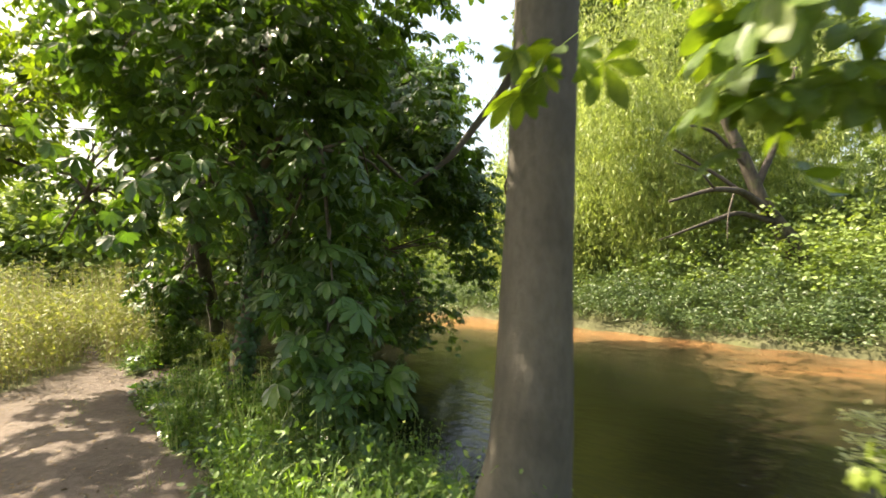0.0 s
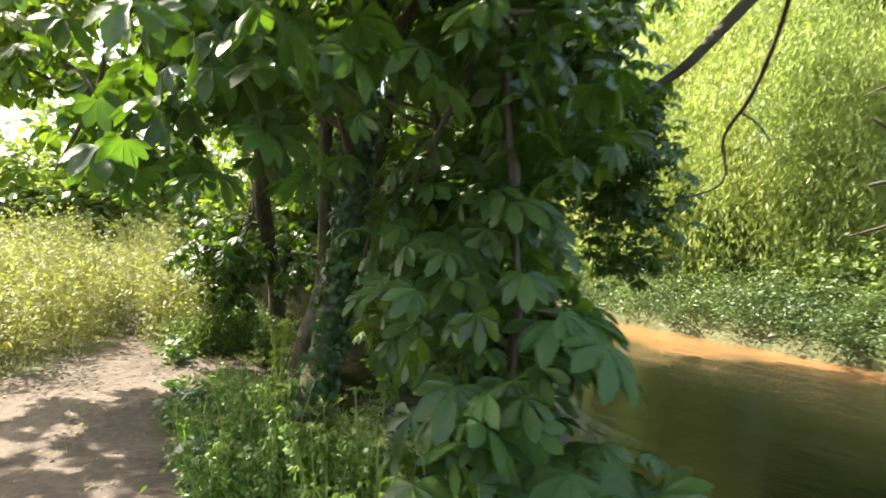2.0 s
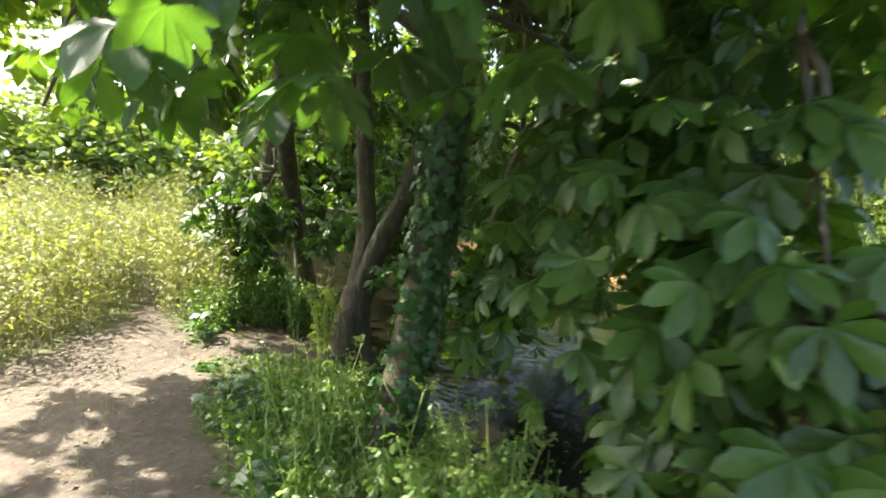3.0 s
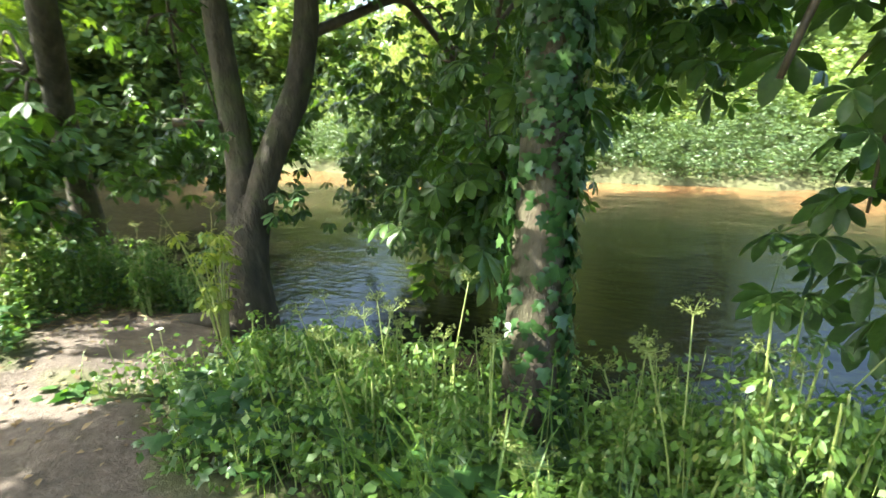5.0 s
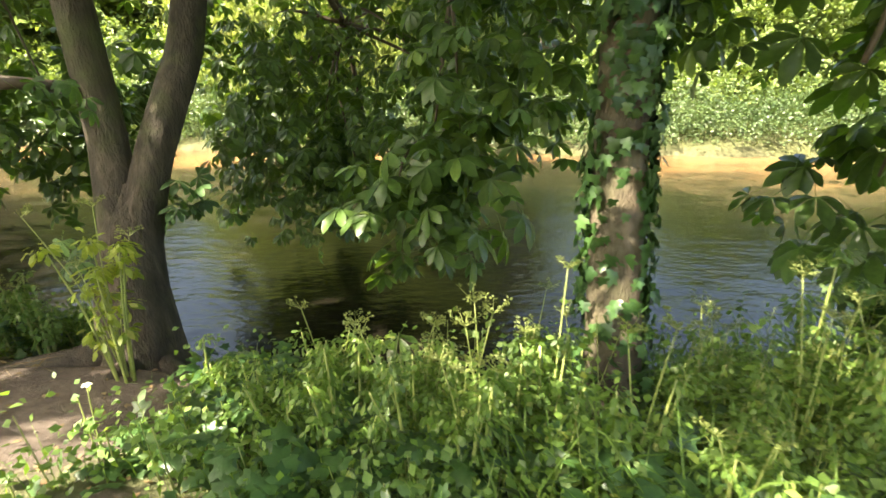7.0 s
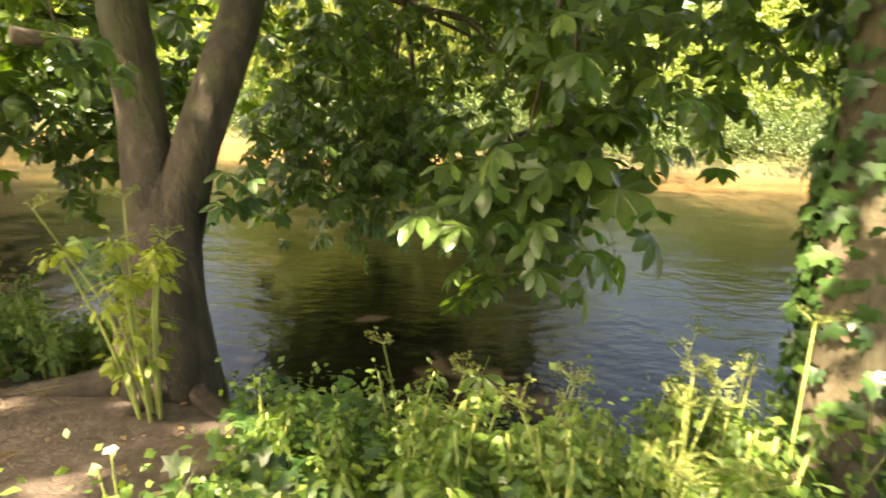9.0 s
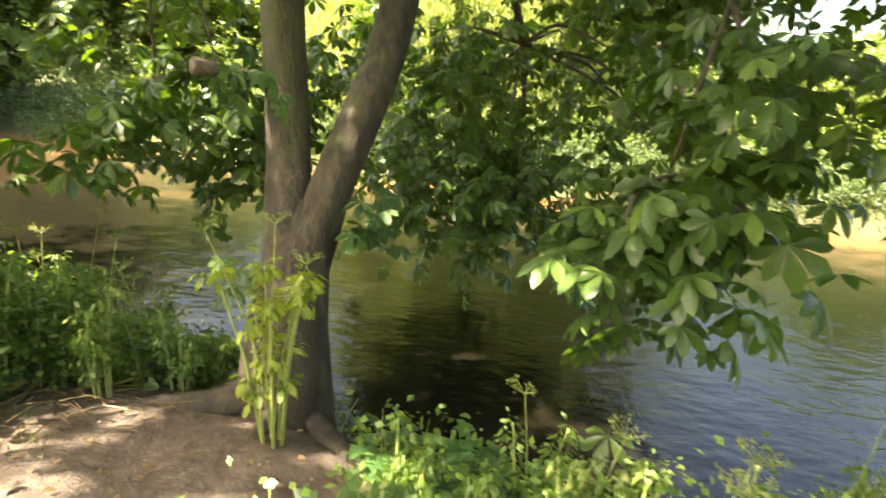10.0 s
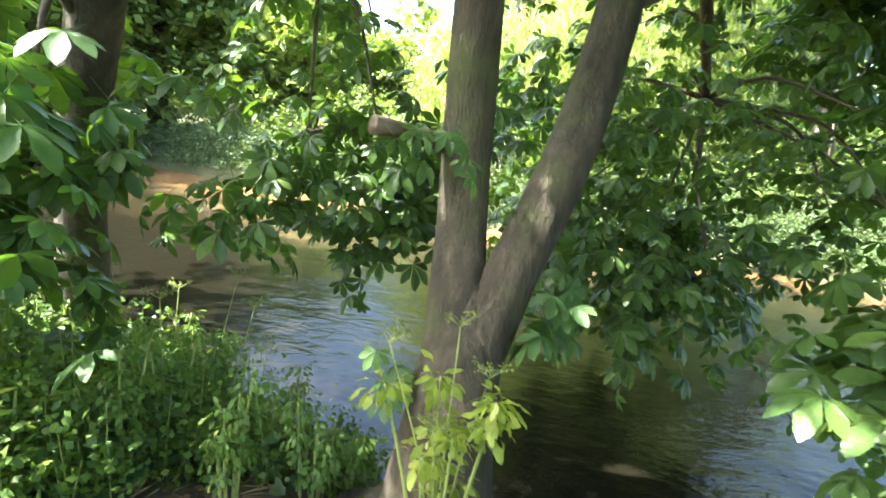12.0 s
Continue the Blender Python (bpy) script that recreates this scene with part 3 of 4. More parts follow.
# roots that run from its foot
for k, (pts, radii) in enumerate([
        ([(-3.50, 8.63, .30), (-3.66, 8.62, .12), (-3.85, 8.66, .03), (-4.1, 8.78, .0), (-4.4, 9.0, -.06)], [.11, .10, .075, .045, .012]),
        ([(-3.48, 8.60, .25), (-3.48, 8.40, .06), (-3.42, 8.05, -.0), (-3.2, 7.6, -.03)], [.10, .065, .04, .012]),
        ([(-3.52, 8.68, .25), (-3.72, 8.88, .05), (-3.9, 9.25, -.05)], [.10, .06, .02]),
        ([(-3.52, 8.6, .22), (-3.68, 8.42, .04), (-3.9, 8.28, -.04)], [.10, .05, .012])]):
    pts = [(x, y, z + on_ground(x, y, 0)) for x, y, z in pts]
    v, f = tube(pts, radii, 10, .12, 40 + k, .05)
    part_np("root", v, f, M_ROOT, fork, "", True)

# the leaning trunk farther along the bank
tree("leaning_tree", "dark leaning trunk among overhanging leaves", (-4.5, 10.6, 0),
     [("trunk", [(-4.95, 11.3, on_ground(-4.95, 11.3, .15)), (-4.9, 10.95, .5), (-4.78, 10.35, 1.3), (-4.62, 9.75, 2.1), (-4.42, 9.25, 3.2), (-4.2, 9.0, 4.4)], [.2, .14, .125, .115, .09, .05]),
      ("limb", [(-4.72, 10.2, 1.5), (-4.85, 9.9, 1.75), (-4.9, 9.6, 1.3)], [.03, .02, .008])],
     [((-4.95, 9.5, 1.1), (.28, .3, .7), 10), ((-5.3, 10.1, 1.4), (.5, .5, .8), 15), ((-5.5, 9.8, .9), (.4, .4, .7), 18), ((-4.6, 10.6, 3.0), (1.1, 1.0, .7), 15), ((-5.0, 11.4, 4.2), (1.8, 1.8, 1.0), 60)],
     M_BARK, M_CHESTNUT, .18, True, gap=.6)
tree("slim_tree", "slim dark tree between path and river", (-6.6, 13.4, 0),
     [("trunk", [(-6.9, 13.3, on_ground(-6.9, 13.3, .15)), (-6.7, 13.4, 1.0), (-6.4, 13.5, 2.4), (-6.1, 13.6, 5)], [.2, .16, .14, .08])],
     # clumps around x -4.4 to -5.0 are added overhead only to cast shade
     [((-6.4, 13.5, 3.4), (2.0, 1.8, 1.3), 60), ((-6.2, 13.6, 5.6), (2.8, 2.6, 1.4), 150), ((-4.4, 10.2, 6.5), (2.6, 2.2, .9), 130), ((-5.0, 8.0, 6.2), (1.6, 1.4, .6), 130), ((-10.4, 12.0, 4.9), (1.7, 1.2, .9), 80), ((-4.6, 8.0, 4.7), (1.0, .9, .4), 60)],
     M_BARK, M_CANOPY, .16, False)

# trunk stands out of view; most crown clumps are added to shade path and bank
tree("path_tree", "leafy tree shading the path from the meadow side", (-8.2, 3.4, 0),
     [("trunk", [(-8.3, 3.3, on_ground(-8.3, 3.3, .15)), (-8.2, 3.4, 1.2), (-8.0, 3.6, 3.0), (-7.8, 4.2, 5.0), (-7.5, 4.8, 6.5)], [.26, .2, .17, .12, .06]),
      ("limb", [(-8.0, 3.6, 3.2), (-7.2, 5.2, 3.9), (-6.2, 6.8, 3.4), (-5.4, 7.6, 2.9)], [.08, .06, .035, .012])],
     [((-7.4, 4.5, 5.6), (1.7, 2.3, .9), 190), ((-6.4, 7.2, 3.8), (1.2, 1.0, .6), 48), ((-6.9, 7.6, 5.4), (1.3, 1.1, .7), 18), ((-6.6, 2.6, 5.6), (2.2, 2.4, .9), 125), ((-5.6, 9.2, 5.4), (2.0, 2.0, .8), 55), ((-7.5, 9.7, 5.2), (.9, .9, .5), 40)],
     M_BARK, M_CANOPY, .18, True, gap=.7)

# ---- far bank ----
BLADE = blade(.45, .2)
THIN = (np.array([(0, 0, 0), (-.09, .45, .02), (.09, .45, -.02), (0, 1, -.1)]), np.array([(0, 2, 1), (1, 2, 3)]))
CLUMP = (np.array([(0, 0, 0), (-.34, .5, .06), (.34, .5, -.04), (0, 1, -.12)]), np.array([(0, 2, 1), (1, 2, 3)]))


def far_tree(name, label, limbs, blobs, count, leaf_size, template, mat, hang=False):
    root = thing(name, (0, 0, 0), label, "tree", "trees on the far bank")
    for k, (pn, pts, radii) in enumerate(limbs):
        v, f = tube(pts, radii, 10, .1, k + 11, .15)
        part_np(pn, v, f, M_BARK if pn == "trunk" else M_ROOT, root, "", True)
    total = sum(b[2] for b in blobs)
    clumps = np.concatenate([in_blob(max(4, int(count / 26 * n / total)), c, r, .5) for c, r, n in blobs])
    p = np.repeat(clumps, 26, axis=0) + rng.normal(size=(len(clumps) * 26, 3)) * (.16, .16, .34 if hang else .14)
    ahead = np.tile([0, 0, -1.0], (len(p), 1)) if hang else None
    part_np("crown", *small_leaves(p, leaf_size, template, .8, 1.0 if hang else .5, ahead), mat, root)
    return root


far_tree("willow_tree", "willow with a leaning trunk and trailing leaves",
         [("trunk", [(9.6, 12.6, .1), (9.2, 12.6, 1.2), (8.5, 12.7, 2.4), (7.9, 12.8, 4.2), (7.3, 12.8, 5.6)], [.30, .24, .19, .15, .08]),
          ("limb", [(8.8, 12.6, 2.0), (7.6, 12.1, 2.7), (6.6, 11.6, 2.75), (5.5, 11.6, 2.5)], [.12, .09, .06, .03]),
          ("limb", [(8.4, 12.7, 2.9), (9.2, 12.9, 4.2), (9.8, 13, 6)], [.11, .08, .04]),
          ("limb", [(8.6, 12.7, 2.2), (7.4, 12.6, 3.1), (6.2, 12.6, 3.9)], [.07, .05, .02]),
          ("limb", [(8.7, 12.6, 1.9), (7.5, 12.2, 2.2), (6.3, 11.8, 1.9), (5.2, 11.6, 1.6)], [.08, .06, .04, .015]),
          ("twig", [(7.4, 12.1, 2.7), (7.0, 11.8, 2.1), (6.9, 11.7, 1.4)], [.03, .02, .008]),
          ("twig", [(6.6, 11.6, 2.75), (6.2, 11.5, 3.2), (5.6, 11.5, 3.4)], [.03, .02, .008]),
          ("limb", [(8.2, 12.7, 3.3), (7.2, 12.5, 4.3), (6.4, 12.4, 4.5), (5.8, 12.3, 4.2)], [.06, .045, .03, .01])],
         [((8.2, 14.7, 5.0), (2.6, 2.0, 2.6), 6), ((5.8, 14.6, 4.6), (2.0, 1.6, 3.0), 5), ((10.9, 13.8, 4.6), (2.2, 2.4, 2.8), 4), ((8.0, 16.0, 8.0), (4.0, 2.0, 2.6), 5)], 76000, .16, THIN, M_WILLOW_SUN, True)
far_tree("willow_tree", "sunlit yellow-green willow over the river",
         [("trunk", [(4.2, 18.2, .1), (4.3, 18.3, 3), (4.0, 18.5, 6)], [.35, .28, .15])],
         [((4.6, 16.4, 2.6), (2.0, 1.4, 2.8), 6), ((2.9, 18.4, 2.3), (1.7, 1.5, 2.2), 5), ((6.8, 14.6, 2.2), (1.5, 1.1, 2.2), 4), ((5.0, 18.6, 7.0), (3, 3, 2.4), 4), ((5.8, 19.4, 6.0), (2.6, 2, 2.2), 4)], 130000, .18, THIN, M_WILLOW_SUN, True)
# added tree: its height keeps blue sky out of the river's reflection
far_tree("far_tree", "tall tree added behind the willows to darken the water's reflection",
         [("trunk", [(7.4, 20.5, .2), (7.4, 20.6, 5), (7.2, 20.8, 10)], [.4, .32, .15])],
         [((7.4, 20.5, 10.0), (3.4, 2.6, 3.0), 6), ((11.0, 17.5, 7.5), (3.4, 2.8, 2.6), 6)], 52000, .3, CLUMP, M_HEDGE)
far_tree("far_tree", "low bushy tree on the far bank",
         [("trunk", [(13.0, 8.4, .2), (13, 8.5, 1.6), (12.7, 8.6, 3.2)], [.22, .17, .06])],
         [((12.8, 8.4, 2.5), (2.2, 3.0, 1.5), 6), ((14.7, 4.6, 2.3), (2.4, 3.0, 1.5), 5)], 52000, .13, CLUMP, M_HEDGE)
far_tree("far_tree", "tall tree beyond the bend of the river",
         [("trunk", [(-4, 28.5, .2), (-4, 28.5, 4), (-3.8, 28.6, 8)], [.35, .3, .15])],
         [((-4, 28.5, 5.4), (4, 3, 4.2), 6), ((1.0, 27, 3.4), (3.6, 3, 2.4), 4), ((-9.5, 26, 5.0), (3.6, 3, 4.2), 5)], 60000, .34, CLUMP, M_HEDGE)


def strip(line, lo, hi, n, offset, jitter, side):
    """Places scattered beside a line, between two of its corners."""
    seg = line[lo:hi + 1]
    d = np.diff(seg, axis=0)
    ln = np.hypot(d[:, 0], d[:, 1])
    k = rng.choice(len(d), n, p=ln / ln.sum())
    t = rng.random(n)[:, None]
    nrm = np.stack([-d[:, 1], d[:, 0]], 1) / ln[:, None]
    return seg[k] + d[k] * t + nrm[k] * (side * (offset + jitter * rng.random(n)))[:, None]


def bushes(name, label, xy, tops, leaf_size, per, template, mat, category="bush"):
    """Low thicket: leafy mounds of uneven height on the ground."""
    z = height(xy[:, 0], xy[:, 1])
    n = len(xy)
    rad = rng.uniform(.25, .6, n) * (1 + .25 * tops[1])
    k = max(4, per // 14)
    d = np.repeat(unit(rng.normal(size=(n, k, 3))), per // k, axis=1)
    per = d.shape[1]
    d[..., 2] = abs(d[..., 2])
    rise = np.repeat(rng.random((n, k)) ** .8, per // k, axis=1)
    top = rng.uniform(tops[0], tops[1], n)
    p = np.stack([xy[:, None, 0] + d[..., 0] * rad[:, None], xy[:, None, 1] + d[..., 1] * rad[:, None],
                  z[:, None] + top[:, None] * (.12 + .88 * rise) * (.35 + .65 * d[..., 2])], -1).reshape(-1, 3)
    p += rng.normal(size=p.shape) * (.11, .11, .07) * max(1.0, tops[1] * .3)
    p[:, 2] = np.maximum(p[:, 2], np.maximum(height(p[:, 0], p[:, 1]), WATER_Z) + .03)
    ob = part_np(name, *small_leaves(p, leaf_size, template, .7, .5), mat)
    return tagged(ob, label, category, "", "stuff")


bushes("bank_scrub", "nettles and brambles along the far bank", strip(FAR_BANK, 2, 9, 700, .3, 1.5, -1), (.3, 1.3), .085, 160, BLADE, M_SCRUB_SHADED)
bushes("bank_hedge", "tangled hedge behind the far bank", strip(FAR_BANK, 1, 9, 560, 1.7, 3.2, -1), (.8, 2.7), .11, 230, CLUMP, M_HEDGE)
bushes("far_wood", "distant woodland beyond the river", strip(FAR_BANK, 4, 10, 560, 8.0, 10.0, -1), (3.5, 8.0), .42, 130, CLUMP, M_HEDGE, "woodland")
bushes("far_wood", "low scrub and young trees across the river", strip(FAR_BANK, 1, 4, 320, 6.0, 9.0, -1), (1.6, 3.6), .34, 120, CLUMP, M_HEDGE, "woodland")
bushes("meadow_wood", "distant woodland beyond the meadow", strip(PATH_LINE, 0, 8, 600, 12, 9.0, 1), (4.0, 9.0), .42, 110, CLUMP, M_HEDGE, "woodland")

bushes("path_wood", "trees and scrub closing the far end of the path", np.c_[rng.uniform(-26, -6, 420), rng.uniform(24, 32, 420)], (4.0, 10.0), .42, 130, CLUMP, M_HEDGE, "woodland")

# ---- tall weeds beside the path ----
NARROW = (np.array([(0, 0, 0), (-.16, .45, .03), (.16, .45, -.03), (0, 1, -.2)]), np.array([(0, 2, 1), (1, 2, 3)]))


def weeds(name, label, xy, tall, leaf_size, per, mat, stem_mat, group="", template=CLUMP):
    z = height(xy[:, 0], xy[:, 1])
    n = len(xy)
    hgt = rng.uniform(*tall, n)
    lean = rng.normal(size=(n, 2)) * .10
    t = rng.random((n, per)) ** .75
    p = np.stack([xy[:, None, 0] + lean[:, None, 0] * t * hgt[:, None], xy[:, None, 1] + lean[:, None, 1] * t * hgt[:, None],
                  z[:, None] + t * hgt[:, None]], -1)
    p += rng.normal(size=p.shape) * (.07, .07, .02)
    a = small_leaves(p.reshape(-1, 3), leaf_size, template, .6, .7)
    ob = tagged(part_np(name, *a, mat), label, "plants", group, "stuff")
    w = .004
    tv = np.array([(-w, 0, 0), (w, 0, 0), (0, w, 0), (-w * .5, 0, 1), (w * .5, 0, 1), (0, w * .5, 1)])
    tf = np.array([(0, 1, 4), (0, 4, 3), (1, 2, 5), (1, 5, 4), (2, 0, 3), (2, 3, 5)])
    fr = np.zeros((n, 3, 3))
    fr[:, 0, 0] = fr[:, 1, 1] = 1
    fr[:, 0, 2], fr[:, 1, 2], fr[:, 2, 2] = lean[:, 0] * hgt, lean[:, 1] * hgt, hgt
    v, f = spread(tv, tf, np.c_[xy, z - .03], fr, np.ones(n))
    part_np("stems", v, f, stem_mat, ob)
    return ob


left = np.c_[rng.uniform(-13, -3.6, 9500), rng.uniform(-1, 15, 9500)]
off = side_of(PATH_LINE, left[:, 0], left[:, 1])
left = left[(path_mask(left[:, 0], left[:, 1]) < .3) & (off < 6) & (side_of(NEAR_BANK, left[:, 0], left[:, 1]) > 1.3)
            & ((off > np.interp(left[:, 1], [6.6, 7.6], [1.7, .25])) | (left[:, 1] > 8.9))]
tallest = rng.random(len(left)) < .25
weeds("weed_bank", "tall sunlit grassy weeds beside the path", left[~tallest], (.45, 1.25), .085, 34, M_WEED, M_DRYSTEM, "", NARROW)
weeds("weed_bank", "tallest seeding weeds standing above the others", left[tallest], (.9, 1.95), .07, 42, M_WEED, M_DRYSTEM, "", NARROW)
near_xy = np.c_[rng.uniform(-7.5, -4.0, 1500), rng.uniform(8.9, 14.5, 1500)]
shore = side_of(NEAR_BANK, near_xy[:, 0], near_xy[:, 1])
near_xy = near_xy[(shore > .05) & (shore < 1.3) & (path_mask(near_xy[:, 0], near_xy[:, 1]) < .3)]
weeds("weed_bank", "green shoots under the trees at the water", near_xy, (.2, .75), .045, 34, M_NETTLE, M_STEM)

# ---- undergrowth on the near bank ----
def bank_xy(n, lo=(-5.2, 1.2), hi=(2.2, 11.0)):
    q = np.c_[rng.uniform(lo[0], hi[0], n), rng.uniform(lo[1], hi[1], n)]
    s = side_of(NEAR_BANK, q[:, 0], q[:, 1])
    right_of_path = -side_of(PATH_LINE, q[:, 0], q[:, 1])
    ok = (s > .02) & (right_of_path > .5) & (path_mask(q[:, 0], q[:, 1]) < .25)
    return q[ok]


q = bank_xy(5200)
weeds("nettles", "low green nettles covering the river bank", q, (.12, .42), .042, 30, M_NETTLE, M_STEM)
q = bank_xy(5200)
z = height(q[:, 0], q[:, 1])
creep = np.repeat(np.c_[q, z], 7, axis=0) + rng.normal(size=(len(q) * 7, 3)) * (.08, .08, .0) + np.array([0, 0, .05]) + np.c_[np.zeros((len(q) * 7, 2)), rng.random(len(q) * 7) * .26 * np.repeat(wave(q[:, 0], q[:, 1], 2.6, 9) > -.1, 7)]
tagged(part_np("ground_ivy", *small_leaves(creep, .085, ivy_leaf(), .35, .3), M_IVY), "dark ground ivy creeping over the bank", "ivy", "", "stuff")


def grass(name, label, xy, length, mat):
    z = height(xy[:, 0], xy[:, 1])
    n = len(xy)
    w = .009
    tv = np.array([(-w, 0, 0), (w, 0, 0), (-w * .8, .12, .45), (w * .8, .12, .45), (-w * .5, .38, .8), (w * .5, .38, .8), (0, .75, .92)])
    tf = np.array([(0, 1, 3), (0, 3, 2), (2, 3, 5), (2, 5, 4), (4, 5, 6)])
    a = rng.random(n) * 6.283
    fr = np.zeros((n, 3, 3))
    fr[:, 0, 0], fr[:, 1, 0], fr[:, 0, 1], fr[:, 1, 1], fr[:, 2, 2] = np.cos(a), np.sin(a), -np.sin(a), np.cos(a), 1
    v, f = spread(tv, tf, np.c_[xy, z - .02], fr, rng.uniform(*length, n))
    return tagged(part_np(name, v, f, mat), label, "grass", "", "stuff")


grass("grass", "long bent grass on the river bank", bank_xy(15000, (-5.2, 1.2), (2.2, 6.0)), (.18, .62), M_GRASS)
grass("grass", "short grass between path and forked tree", bank_xy(6000, (-5.2, 6.0), (-1.5, 11.0)), (.08, .3), M_GRASS)

# ivy on the chestnut trunk
chest = bpy.data.objects["horse_chestnut"]
part_np("crown", *leaf_mass([((-1.7, 7.2, 1.65), (.65, .75, .95), 40), ((-1.2, 6.3, 1.85), (.6, .4, .35), 20), ((.5, 8.8, 2.2), (.8, .8, 1.2), 60), ((-1.68, 5.02, 1.4), (.2, .2, .45), 6)], .128, True, 7, .85), M_CHESTNUT, chest)
for k, pts in enumerate([[(-1.2, 4.9, 2.7), (-1.6, 5.1, 2.0), (-1.75, 5.15, 1.5), (-1.65, 5.2, .95)], [(-2.2, 6.1, 2.6), (-1.6, 6.3, 2.4), (-1.1, 6.35, 1.95), (-.8, 6.4, 1.75)], [(-1.6, 5.1, 2.0), (-1.9, 5.3, 1.75), (-2.0, 5.35, 1.4)]]):
    part_np("twig", *tube(pts, [.02, .015, .011, .005][:len(pts)], 6, .15, 60 + k, .08), M_TWIG, chest, "", True)
trunk_line = np.array([(-2.60, 5.84, -.2), (-2.56, 5.88, .1), (-2.42, 6.0, .8), (-2.29, 6.1, 1.5), (-2.2, 6.12, 2.6), (-2.1, 6.1, 4.4)])
n = 2900
tz = rng.uniform(-.2, 3.6, n)
ang = rng.normal(-.7, 1.5, n) + 1.2 * np.sin(tz * 2.3)
c = np.stack([np.interp(tz, trunk_line[:, 2], trunk_line[:, 0]), np.interp(tz, trunk_line[:, 2], trunk_line[:, 1]), tz], 1)
out = np.stack([np.cos(ang), np.sin(ang), np.zeros(n)], 1)
p = c + out * (np.interp(tz, [-.2, .1, 1, 4], [.16, .12, .105, .09])[:, None] + rng.random((n, 1)) * .06)
fr = leaf_frames(np.c_[rng.normal(size=(n, 2)) * .4, -np.ones(n)], out + rng.normal(size=(n, 3)) * .3)
part_np("ivy", *spread(*ivy_leaf(), p, fr, rng.uniform(.04, .078, n)), M_IVY, chest, "dark glossy ivy on the trunk")


# ---- leaves that hang close by, each on its own ----
LEAF_MESHES = [mesh_np("leaf", *palmate(k, True, 20 + k), M_CHESTNUT_ONE) for k in (5, 6, 7)]


def hanging_leaves(owner, centre, radius, count, size):
    p = far_from_path(np.asarray(centre) + rng.uniform(-1, 1, (count, 3)) * radius, .45)
    a = unit(rng.normal(size=p.shape) * (1, 1, .3) + (0, 0, -.55))
    fr = leaf_frames(a, unit(np.array([0, 0, 1.0]) + rng.normal(size=p.shape) * .3))
    for k in range(len(p)):
        ob = new("leaf", LEAF_MESHES[k % 3])
        ob.parent = owner
        m = Matrix(fr[k].tolist()).to_4x4() @ Matrix.Scale(size * rng.uniform(.8, 1.25), 4)
        m.translation = p[k]
        ob.matrix_world = m


fork = bpy.data.objects["forked_chestnut"]
lean = bpy.data.objects["leaning_tree"]
hanging_leaves(chest, (-2.5, 4.45, 1.98), (.6, .3, .2), 22, .155)
hanging_leaves(chest, (-1.05, 4.35, .7), (.35, .35, .65), 34, .19)
hanging_leaves(chest, (-1.85, 6.95, 1.15), (.4, .4, .5), 24, .125)
hanging_leaves(fork, (-3.05, 8.55, .58), (.2, .12, .12), 9, .14)
hanging_leaves(fork, (-3.55, 8.75, 1.22), (.2, .1, .1), 8, .09)
hanging_leaves(fork, (-3.75, 8.75, .35), (.12, .1, .12), 6, .11)
hanging_leaves(chest, (-2.05, 7.3, .5), (.35, .4, .45), 20, .12)
hanging_leaves(lean, (-4.82, 9.35, .95), (.2, .3, .65), 20, .15)


